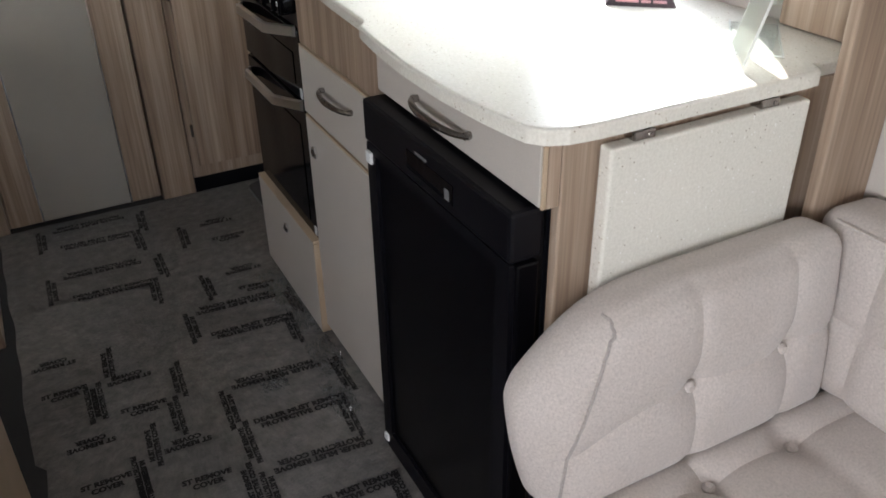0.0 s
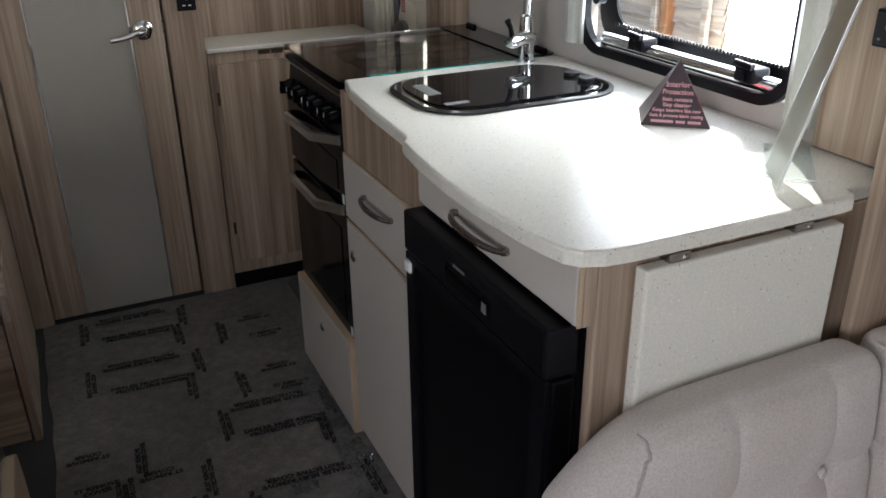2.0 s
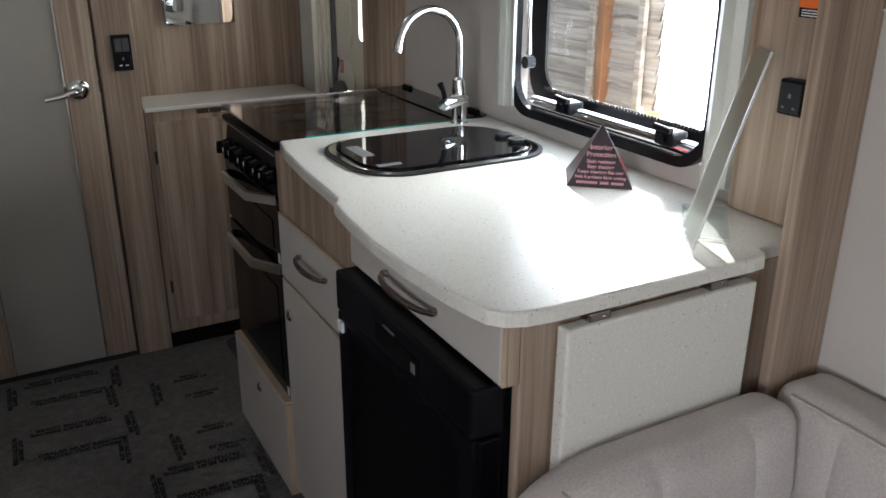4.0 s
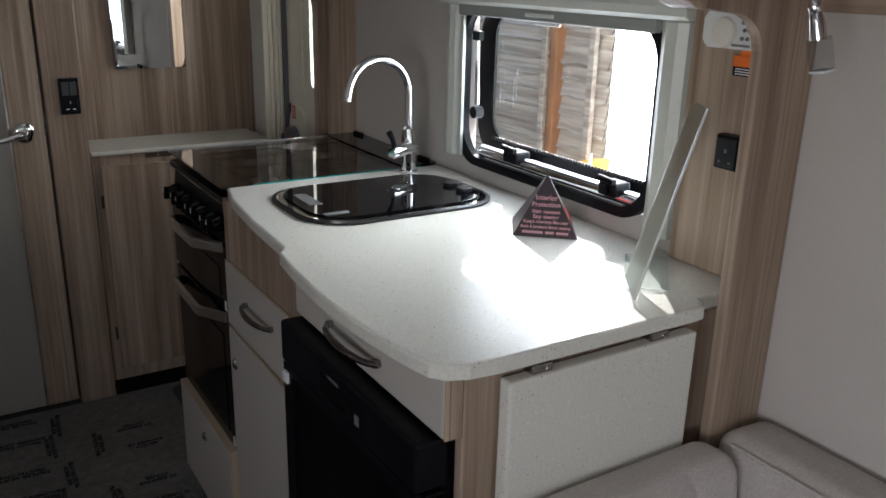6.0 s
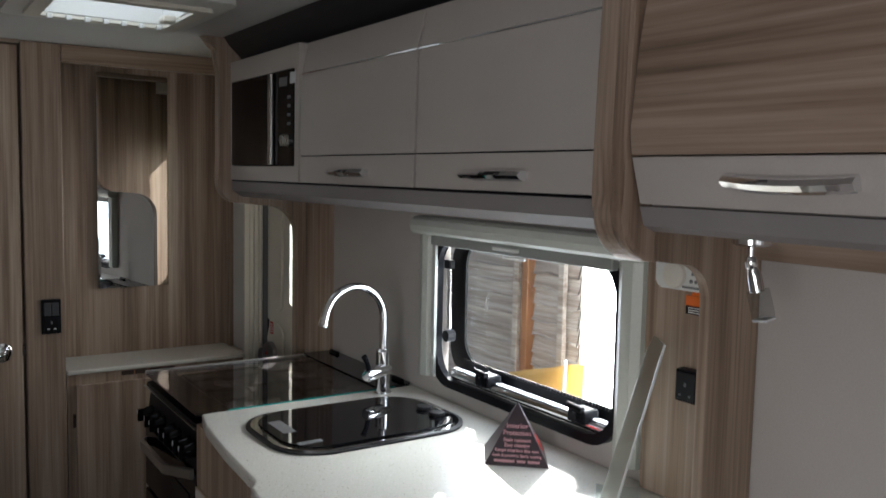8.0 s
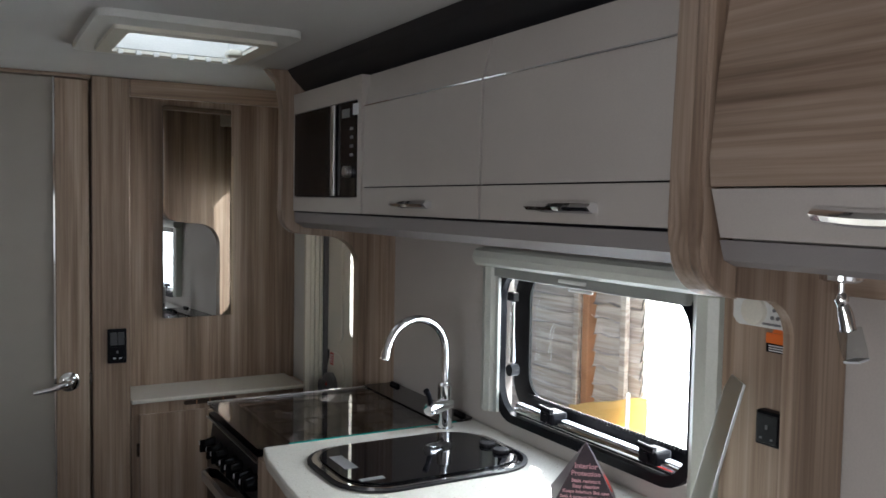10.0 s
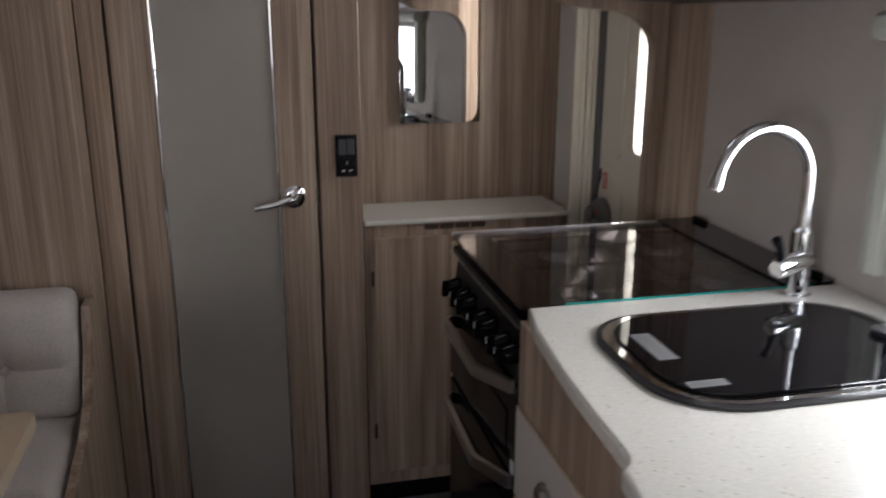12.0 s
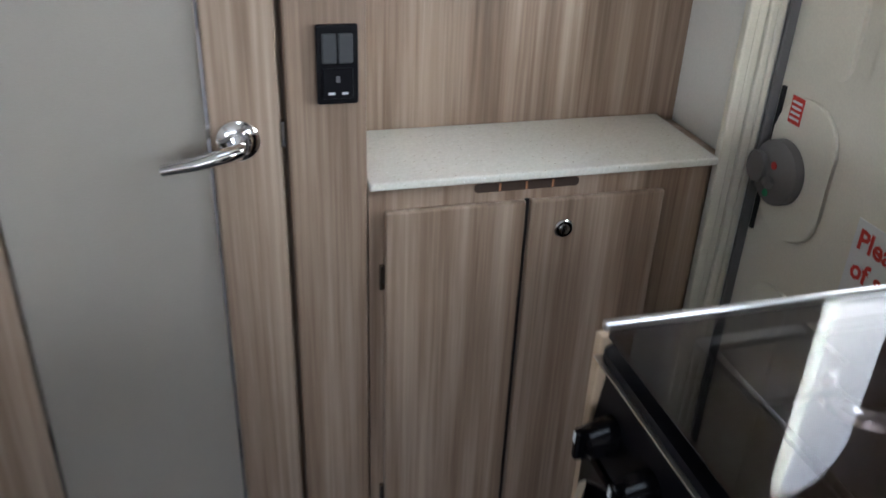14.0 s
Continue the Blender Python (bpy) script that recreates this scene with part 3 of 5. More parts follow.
single("wall_switch_panel", box(0.399, 0.504, Y0 - 0.004, YB - 0.001, 0.0, ZC - 0.001, 0.004), WOOD_V, "wood-grain panel carrying switches", "wall", "structure")
single("trim_recess_head", box(0.505, 1.075, Y0 - 0.002, Y0 + 0.028, 1.705, ZC - 0.001, 0.003), WOOD_X, "wood-grain head board over the recess", "trim", "structure")
single("wall_recess_side", box(1.080, XR - 0.001, Y0 + 0.008, YB - 0.001, 0.0, ZC - 0.001), WHITE, "white lining of the recess", "wall", "structure")

sw = thing("switch_plate", (0.465, Y0 - 0.005, 0.970), "black double switch and socket plate", "switch")
part("plate", box(0.439, 0.492, Y0 - 0.012, Y0 - 0.004, 0.919, 1.021, 0.003), BLACK, sw)
for x in (0.446, 0.4665):
    part("rocker", box(x, x + 0.0185, Y0 - 0.0155, Y0 - 0.011, 0.973, 1.011, 0.002), SLATE, sw, "dark grey rocker switch")
part("socket_face", box(0.446, 0.485, Y0 - 0.0145, Y0 - 0.011, 0.927, 0.967, 0.002), BLACK, sw)
for x in (0.457, 0.474):
    part("pin_hole", box(x - 0.004, x + 0.004, Y0 - 0.0155, Y0 - 0.0143, 0.933, 0.936), PAPER, sw)
part("pin_hole", box(0.463, 0.468, Y0 - 0.0155, Y0 - 0.0143, 0.949, 0.957), GREY, sw)

mir = thing("wall_mirror", (0.742, YB - 0.002, 1.02), "tall mirror with wood edging in the recess", "mirror")
turn_m = Matrix.Translation((0.742, YB - 0.014, 0)) @ pose(0, 0, 0, 0, 0, 4.0) @ Matrix.Translation((-0.742, -(YB - 0.014), 0))
part("backing", placed(box(0.632, 0.851, YB - 0.014, YB - 0.004, 1.022, 1.701), turn_m), COVE, mir)
part("glass", placed(prism(rounded(0.630, 0.853, 1.02, 1.703, 0.004), "y", YB - 0.020, YB - 0.015), turn_m), MIRROR, mir)
part("edge_strip", box(0.853, 0.862, YB - 0.014, YB - 0.002, 1.018, 1.55, 0.002), WOOD_EDGE, mir, "pale wood edge strip")

cup = thing("rear_cupboard", (0.77, 2.9, 0.0), "wood-grain double-door cupboard in the rear recess", "cupboard")
part("carcass", box(0.506, 1.078, Y0 + 0.012, YB - 0.002, 0.0, 0.790), WOOD_V, cup)
part("face_frame", box(0.506, 1.040, Y0, Y0 + 0.012, 0.055, 0.790), WOOD_V, cup)
part("plinth", box(0.506, 1.040, Y0 + 0.006, Y0 + 0.012, 0.0, 0.054), BLACK, cup)
for x0, x1 in ((0.528, 0.7375), (0.7465, 0.962)):
    d = part("cupboard_door", box(x0, x1, Y0 - 0.014, Y0 - 0.001, 0.098, 0.757, 0.003), WOOD_V, cup)
    if x0 > 0.6:
        knob_lock((0.799, Y0 - 0.014, 0.709), (0, -1, 0), 0.015, d)
    else:
        part("hinge", box(0.520, 0.528, Y0 - 0.010, Y0 - 0.002, 0.63, 0.67, 0.001), NICKEL, d)
        part("hinge", box(0.520, 0.528, Y0 - 0.010, Y0 - 0.002, 0.20, 0.24, 0.001), NICKEL, d)
# black strip between the doors paints the shade of their gap
part("door_gap", box(0.7385, 0.7455, Y0 - 0.003, Y0 - 0.0005, 0.10, 0.757), RUBBER, cup)
part("vent_slot", prism(rounded(0.660, 0.822, 0.7715, 0.7855, 0.006), "y", Y0 - 0.0016, Y0 + 0.002), SLOT, cup, "narrow dark routed vent slot")
for k in range(3):
    part("slot_web", box(0.697 + k * 0.041, 0.700 + k * 0.041, Y0 - 0.0024, Y0 - 0.0016, 0.7725, 0.7845), POST, cup)
single("rear_shelf", box(0.506, 1.046, Y0 - 0.012, YB - 0.002, 0.7905, 0.803, 0.003), WORKTOP, "pale speckled shelf top over the rear cupboard", "shelf", at=(0.77, 2.9, 0.786))

# ---- entrance door in the side wall ----
post = thing("door_frame", (1.08, 2.78, 0.0), "cream ribbed aluminium entrance door frame", "door frame", kind="structure")
for k, (x0, x1, y) in enumerate(((1.047, 1.064, Y0 - 0.010), (1.066, 1.080, Y0 - 0.005), (1.082, 1.096, Y0 - 0.008), (1.098, 1.110, Y0 - 0.006))):
    part("frame_rib", box(x0, x1, y, Y0 + 0.006, 0.0, ZC - 0.002, 0.003), CREAM, post)
part("rubber_seal", box(1.1115, 1.1275, D1 - 0.003, D1 + 0.004, 0.0, DZ, 0.001), GREY, post, "grey rubber seal")
part("head", box(1.05, 1.124, D0, D1 - 0.005, DZ, ZC - 0.002, 0.003), CREAM, post)
ed = thing("door_2", (1.12, 2.58, 0.02), "closed cream moulded entrance door with a window", "door", kind="structure")
X0 = 1.128
dw = (2.420, 2.582, 0.978, 1.50)
bm = bmesh.new()
own = wall_with_holes("x", X0, 0.022, D0, D1 - 0.0005, 0.0, DZ, [(dw[0], dw[1], dw[2], dw[3])])
join(bm, own)
part("leaf", bm, CREAM, ed)
part("window_surround", ring(rounded(dw[0] - 0.03, dw[1] + 0.022, dw[2] - 0.03, dw[3] + 0.03, 0.035), rounded(dw[0] + 0.012, dw[1] - 0.012, dw[2] + 0.012, dw[3] - 0.012, 0.02), "x", X0 - 0.014, X0 - 0.0005), CREAM, ed)
pane = part("pane", box(X0 + 0.008, X0 + 0.012, dw[0] + 0.002, dw[1] - 0.002, dw[2] + 0.002, dw[3] - 0.002), PANE, ed)
pane.visible_shadow = False
part("raised_panel", prism(rounded(2.650, 2.757, 0.955, 1.58, 0.02), "x", X0 - 0.008, X0 - 0.0005, 0.004), CREAM, ed)
part("lock_surround", prism(rounded(2.635, 2.772, 0.70, 0.915, 0.060), "x", X0 - 0.007, X0 - 0.0005, 0.004), CREAM, ed)
part("lower_panel", prism(rounded(D0 + 0.03, 2.735, 0.10, 0.62, 0.04), "x", X0 - 0.007, X0 - 0.0005, 0.004), CREAM, ed)
lk = part("lock", tube([(X0 - 0.007, 2.730, 0.797), (X0 - 0.022, 2.730, 0.797), (X0 - 0.030, 2.730, 0.797)], [0.050, 0.050, 0.039], 28), GREY, ed, "round grey lock cover", smooth=True)
part("thumb_lever", prism(rounded(2.736, 2.776, 0.775, 0.822, 0.016), "x", X0 - 0.038, X0 - 0.020, 0.003), GREY, lk)
part("latch_knob", tube([(X0 - 0.030, 2.727, 0.785), (X0 - 0.040, 2.712, 0.785)], [0.010, 0.006], 10), GREY, lk, smooth=True)
part("red_dot", tube([(X0 - 0.030, 2.722, 0.812), (X0 - 0.0315, 2.722, 0.812)], 0.006, 12), RED, lk)
part("green_dot", tube([(X0 - 0.030, 2.728, 0.766), (X0 - 0.0315, 2.728, 0.766)], 0.006, 12), GREEN, lk)
part("latch_strip", box(X0 - 0.004, X0 + 0.004, 2.772, 2.7795, 0.68, 0.915), RUBBER, ed, "black latch strip")
st = part("sticker", box(X0 - 0.0085, X0 - 0.0075, 2.718, 2.745, 0.872, 0.912), RED, ed, "small red warning label")
for k in range(4):
    part("text_bar", box(X0 - 0.0092, X0 - 0.0086, 2.721, 2.742, 0.878 + k * 0.008, 0.8815 + k * 0.008), PAPER, st)
notice = part("notice", box(X0 - 0.0085, X0 - 0.0070, 2.418, 2.560, 0.665, 0.805), PAPER, ed, "white notice with red writing")
side = Matrix(((0, 0, -1), (-1, 0, 0), (0, 1, 0))).to_4x4()
write_on(notice, "Please", 0.039, Matrix.Translation((X0 - 0.009, 2.552, 0.778)) @ side, RED, "LEFT", bold=0.0012)
write_on(notice, "of s", 0.039, Matrix.Translation((X0 - 0.009, 2.550, 0.736)) @ side, RED, "LEFT", bold=0.0012)


# ---- curved upright panels at both ends of the kitchen ----
def upright_panel(name, y0, y1, label, foot, xf, xc, zl, r):
    """A board whose edge bulges at the lockers, then sweeps back to a slim column."""
    out = [(XR - 0.001, ZC - 0.001), (xf - 0.045 if foot else xf + 0.06, ZC - 0.001)]
    out += [(xf - 0.025, 1.742), (xf - 0.008, 1.725)] if foot else [(xf + 0.012, 1.70)]
    out += [(xf, 1.66), (xf - (0.0 if foot else 0.004), 1.45), (xf, 1.385)]
    out += arc(xf + 0.055, zl + 0.060, 0.058, 176, 268, 9)
    out += [(xc - r - 0.02, zl - 0.004)]
    out += arc(xc - r, zl - 0.006 - r, r, 84, 0, 9)
    base_z = 0.0
    out += [(xc, base_z), (XR - 0.001, base_z)]
    t = thing(name, (1.06, (y0 + y1) / 2, base_z), label, "upright panel", kind="structure")
    part("board", prism(out, "y", y0, y1, 0.004), WOOD_V, t)
    if not foot:
        fx, fz = xf + 0.004, zl - 0.003
        nose = [(fx + 0.05, ZC - 0.002), (fx + 0.058, fz + 0.002)] + list(reversed(arc(fx + 0.058, fz + 0.063, 0.061, 176, 268, 9))) + [(fx, 1.385), (fx - 0.004, 1.45), (fx, 1.66), (fx + 0.012, 1.70)]
        part("nosing", prism(nose, "y", y0 - 0.0050, 0.9445, 0.005), WOOD_V, t)
    return t


upright_panel("trim_upright_1", 0.893, 0.909, "curved wood-grain upright between kitchen and lounge", False, 0.840, 1.013, 1.298, 0.055)
upright_panel("trim_upright_2", 2.365, 2.403, "curved wood-grain upright beside the entrance", True, 0.826, 1.052, 1.314, 0.085)
single("trim_corner_post", prism([(1.095, 2.278), (1.124, 2.278), (1.124, 2.363), (1.075, 2.363), (1.085, 2.31)], "z", 0.0, 1.324, 0.002), WOOD_V, "slim rounded wood-grain corner post", "trim", "structure")
single("trim_socket_panel", box(1.098, XR - 0.001, 0.934, 1.085, 0.902, 1.33, 0.003), WOOD_V, "wood-grain board behind the socket", "trim", "structure")

# ---- kitchen base units ----
XF = 0.62
ov = thing("oven", (0.87, 2.0606, 0.0), "black built-in gas cooker with steel handles", "oven")
part("body", box(XF + 0.002, XR - 0.02, 1.85, 2.2748, 0.06, 0.8640), BLACK, ov)
part("side_edge", box(XF - 0.012, XF + 0.10, 2.2748, 2.2874, 0.02, 0.8800, 0.002), WOOD_EDGE, ov, "pale edge of the end panel")
part("control_panel", prism([(XF - 0.012, 0.772), (XF + 0.02, 0.772), (XF + 0.02, 0.8620), (XF + 0.000, 0.8620)], "y", 1.85, 2.2748, 0.002), BLACK, ov)
part("panel_strip", box(XF - 0.018, XF + 0.01, 1.8518, 2.273, 0.8635, 0.8655, 0.0005), RAIL, ov, "brushed steel strip")
for k, y in enumerate((1.8851, 1.9301, 2.0021, 2.0471, 2.1281, 2.1731, 2.2406)):
    dz = -0.008 - (y - 1.8806) * 0.03
    kb = part("control_knob", tube([(XF - 0.004, y, 0.822 + dz), (XF - 0.012, y, 0.821 + dz), (XF - 0.030, y, 0.818 + dz), (XF - 0.034, y, 0.818 + dz)], [0.018, 0.0175, 0.0145, 0.010], 16), OVENGLASS, ov, smooth=True)
    part("grip", box(XF - 0.042, XF - 0.02, y - 0.0045, y + 0.0045, 0.803 + dz, 0.834 + dz, 0.003), OVENGLASS, kb)
    part("pointer", box(XF - 0.0428, XF - 0.0418, y - 0.0015, y + 0.0015, 0.822 + dz, 0.832 + dz), PAPER, kb)
for z0, z1, nm in ((0.612, 0.766, "grill_door"), (0.276, 0.604, "oven_door")):
    d = part(nm, box(XF - 0.016, XF + 0.002, 1.8518, 2.273, z0, z1, 0.003), OVENGLASS, ov, "black glass door")
    hz = z1 - 0.028
    pts = [(XF - 0.014, 2.258, hz - 0.012), (XF - 0.030, 2.235, hz - 0.010), (XF - 0.046, 1.975, hz + 0.012), (XF - 0.044, 1.960, hz + 0.014), (XF - 0.015, 1.868, hz + 0.026)]
    bm = bmesh.new()
    rows = []
    for x, y, z in pts:
        rows.append([bm.verts.new((x + a, y, z + b)) for a, b in ((0.0, -0.012), (-0.008, -0.010), (-0.008, 0.010), (0.0, 0.012))])
    for a, b in zip(rows, rows[1:]):
        for s in range(4):
            bm.faces.new((a[s], a[(s + 1) % 4], b[(s + 1) % 4], b[s]))
    bm.faces.new(rows[0]); bm.faces.new(list(reversed(rows[-1])))
    part("handle", bm, RAIL, d, "angled brushed steel handle")
    part("window", box(XF - 0.0175, XF - 0.0165, 1.8986, 2.2316, z0 + 0.03, z1 - 0.055), OVENGLASS, d)
    part("label", box(XF - 0.0178, XF - 0.0168, 1.8572, 1.8707, z0 + 0.008, z0 + 0.030), PAPER, d, "small white label")
for k in range(3):
    part("oven_shelf", box(XF + 0.003, XF + 0.005, 1.8986, 2.2316, 0.33 + 0.07 * k, 0.333 + 0.07 * k), STEEL, ov)
pl = part("lower_panel", box(XF - 0.032, XF + 0.002, 1.8554, 2.273, 0.014, 0.268, 0.003), GREIGE, ov, "greige drop-down panel with pale edging")
part("edging", box(XF - 0.0315, XF + 0.002, 1.8518, 2.2748, 0.2685, 0.2745, 0.001), WOOD_EDGE, pl)
part("edging", box(XF - 0.0315, XF + 0.002, 1.8487, 1.8549, 0.014, 0.2680, 0.001), WOOD_EDGE, pl)
knob_lock((XF - 0.032, 2.0516, 0.215), (-1, 0, 0), 0.013, pl)

hob = thing("hob", (0.87, 2.0426, 0.8660), "black gas hob under a tinted glass lid", "hob")
part("hob_tray", prism(rounded(XF - 0.014, XR - 0.004, 1.8437, 2.273, 0.012), "z", 0.8660, 0.8750, 0.002), BLACK, hob)
for bx, by, br in ((0.78, 1.9526, 0.042), (0.78, 2.1596, 0.030), (0.98, 1.9526, 0.030), (0.98, 2.1596, 0.036)):
    b = part("burner", tube([(bx, by, 0.8750), (bx, by, 0.8810), (bx, by, 0.8830), (bx, by, 0.8860)], [br * 1.25, br * 1.15, br, br * 0.9], 24), CHROME, hob, "steel burner ring", smooth=True)
    part("cap", tube([(bx, by, 0.8860), (bx, by, 0.8895), (bx, by, 0.8900)], [br * 0.85, br * 0.83, br * 0.7], 24), BLACK, b, smooth=True)
for gx0, gx1 in ((0.685, 0.8770), (0.8870, 1.075)):
    bm = bmesh.new()
    for gy in (1.8806, 2.0561, 2.2316):
        tube([(gx0, gy, 0.8880), (gx1, gy, 0.8880)], 0.0032, 6, bm)
    for gx in (gx0, gx1):
        tube([(gx, 1.8806, 0.8880), (gx, 2.2316, 0.8880)], 0.0032, 6, bm)
    for gy in (1.9526, 2.1596):
        c = (gx0 + gx1) / 2
        for dx, dy in ((1, 0), (-1, 0), (0, 1), (0, -1)):
            tube([(c + dx * 0.03, gy + dy * 0.03, 0.8890), (c + dx * 0.093, gy + dy * 0.09, 0.8880)], 0.003, 6, bm)
    part("pan_support", bm, GLOSS, hob, "black wire pan support")
# thin pale disc between pan support and lid
part("burner_plate", tube([(0.92, 2.2064, 0.8913), (0.92, 2.2064, 0.8932), (0.92, 2.2064, 0.8938)], [0.041, 0.041, 0.037], 28), PAPER, hob, "round pale disc under the glass lid", smooth=True)
lid = part("glass_lid", prism(rounded(XF - 0.016, XR - 0.006, 1.8428, 2.2631, 0.008), "z", 0.8960, 0.9010), LIDGLASS, hob, "tinted glass lid folded down")
part("lid_border", ring(rounded(XF - 0.016, XR - 0.006, 1.8428, 2.2631, 0.008), rounded(XF + 0.050, XR - 0.05, 1.8554, 2.2406, 0.008), "z", 0.8945, 0.8958), GLOSS, hob, "black printed lid border")
part("rear_rail", prism(rounded(1.03, XR - 0.003, 1.8419, 2.2748, 0.01), "z", 0.9015, 0.9040), GLOSS, hob)
part("lid_trim", box(XF - 0.016, XR - 0.01, 2.264, 2.2712, 0.8940, 0.9030, 0.002), RAIL, hob)
part("lid_edge", box(XF + 0.05, XR - 0.05, 1.841, 1.8426, 0.8962, 0.9012), TEAL, hob, "green edge of the glass lid")
for y in (1.8806, 2.2316):
    part("lid_hinge", tube([(1.105, y - 0.02, 0.9070), (1.105, y + 0.02, 0.9070)], 0.006, 10), BLACK, hob, smooth=True)

cu = thing("kitchen_cupboard", (0.87, 1.62, 0.0), "greige kitchen cupboard with one drawer over a door", "cupboard")
part("carcass", box(XF + 0.003, XR - 0.003, 1.398, 1.846, 0.0, 0.8795), WOOD_V, cu)
part("fascia", box(XF - 0.016, XF + 0.002, 1.392, 1.846, 0.748, 0.8795, 0.002), WOOD_V, cu, "wood-grain fascia board")
dr = part("drawer", box(XF - 0.020, XF + 0.002, 1.402, 1.845, 0.600, 0.742, 0.003), GREIGE, cu)
part("edging", box(XF - 0.0195, XF + 0.002, 1.402, 1.845, 0.7425, 0.7465, 0.001), WOOD_EDGE, dr)
bow_handle((XF - 0.020, 1.64, 0.690), (0, 1, -0.02), (-1, 0, 0), 0.155, 0.020, NICKEL, dr)
cd = part("cupboard_door", box(XF - 0.020, XF + 0.002, 1.402, 1.845, 0.040, 0.588, 0.003), GREIGE, cu)
part("edging", box(XF - 0.0195, XF + 0.002, 1.402, 1.845, 0.5885, 0.594, 0.001), WOOD_EDGE, cd)
knob_lock((XF - 0.020, 1.802, 0.520), (-1, 0, 0), 0.014, cd)
part("kickboard", box(XF + 0.0, XF + 0.0025, 1.40, 1.846, 0.0, 0.038), BLACK, cu)

fr = thing("fridge", (0.78, 1.17, 0.0), "black undercounter fridge with thick framed door", "fridge")
FX = 0.553
part("cabinet", box(FX + 0.052, XR - 0.05, 0.955, 1.388, 0.03, 0.786), BLACK, fr)
part("side_seal", box(FX + 0.040, FX + 0.052, 0.958, 1.384, 0.06, 0.776), RUBBER, fr)
fd = part("door", box(FX + 0.006, FX + 0.040, 0.946, 1.390, 0.055, 0.716, 0.004), FRIDGE, fr)
part("door_frame", ring(rounded(0.952, 1.390, 0.055, 0.716, 0.004), rounded(0.985, 1.357, 0.10, 0.700, 0.004), "x", FX - 0.001, FX + 0.006), BLACK, fd)
part("hinge_cap", box(FX - 0.006, FX + 0.006, 1.366, 1.386, 0.682, 0.702, 0.002), PAPER, fd, "white hinge cap")
part("hinge_cap", box(FX - 0.006, FX + 0.006, 1.370, 1.386, 0.070, 0.086, 0.002), PAPER, fd, "white hinge cap")
ct = part("control_head", box(FX - 0.004, FX + 0.046, 0.948, 1.392, 0.718, 0.790, 0.006), BLACK, fr, "black control head of the fridge")
part("display", box(FX - 0.0052, FX - 0.0035, 1.09, 1.23, 0.735, 0.765), GLOSS, ct)
part("display_mark", box(FX - 0.0062, FX - 0.0050, 1.10, 1.112, 0.738, 0.754), GREY, ct)
part("maker_plate", box(FX - 0.0062, FX - 0.0050, 1.165, 1.200, 0.769, 0.773), GREY, ct)
part("plinth", box(FX + 0.02, FX + 0.052, 0.955, 1.388, 0.0, 0.05), RUBBER, fr)

d2 = thing("slim_drawer", (0.60, 1.16, 0.80), "slim greige drawer above the fridge", "drawer")
part("front", box(0.578, 0.602, 0.933, 1.392, 0.797, 0.878, 0.003), GREIGE, d2)
part("edging", box(0.5785, 0.5845, 0.9285, 0.9325, 0.797, 0.878, 0.001), WOOD_EDGE, d2)
part("side_board", box(0.5850, 0.6020, 0.9288, 0.9325, 0.797, 0.878), WOOD_V, d2)
part("box", box(0.603, 1.0, 0.96, 1.385, 0.80, 0.862), WOOD_V, d2)
bow_handle((0.578, 1.172, 0.830), (0, 1, 0.0), (-1, 0, 0), 0.165, 0.022, NICKEL, d2)
single("end_panel", box(0.604, 1.120, 0.929, 0.947, 0.0, 0.8795, 0.003), WOOD_V, "wood-grain end panel of the kitchen unit", "panel", at=(0.79, 0.94, 0))

wt = thing("worktop", (0.83, 1.38, 0.880), "pale speckled stone-effect worktop with bowed front", "worktop")
front = [(0.614, 1.8395), (0.596, 1.76), (0.580, 1.60), (0.572, 1.425), (0.566, 1.412), (0.557, 1.402), (0.548, 1.33), (0.540, 1.22), (0.541, 1.11), (0.549, 1.02), (0.556, 0.975)]
front += [(0.563, 0.945), (0.578, 0.926), (0.603, 0.916), (0.64, 0.912), (0.97, 0.909), (0.99, 0.911), (1.0, 0.920), (1.004, 0.934), (XR - 0.002, 0.934), (XR - 0.002, 1.8395)]
SX0, SX1, SY0, SY1 = 0.653, 1.066, 1.476, 1.770
hole = rounded(SX0 + 0.012, SX1 - 0.012, SY0 + 0.012, SY1 - 0.012, 0.088, 8)
bm = bmesh.new()
for z in (0.880, 0.900):
    ov_ = [bm.verts.new((x, y, z)) for x, y in front]
    ho_ = [bm.verts.new((x, y, z)) for x, y in hole]
    es = [bm.edges.new((r[q], r[(q + 1) % len(r)])) for r in (ov_, ho_) for q in range(len(r))]
    bmesh.ops.triangle_fill(bm, use_beauty=True, use_dissolve=False, edges=es)
    if z == 0.880:
        low = (ov_, ho_)
for a, b in zip(low, (ov_, ho_)):
    for q in range(len(a)):
        bm.faces.new((a[q], a[(q + 1) % len(a)], b[(q + 1) % len(b)], b[q]))
bmesh.ops.recalc_face_normals(bm, faces=bm.faces)
rim = [e for e in bm.edges if e.verts[0] in set(ov_) and e.verts[1] in set(ov_) and abs(e.calc_face_angle(0)) > 1.2]
bmesh.ops.bevel(bm, geom=rim, offset=0.004, segments=2, affect="EDGES", profile=0.5)
part("slab", bm, WORKTOP, wt)

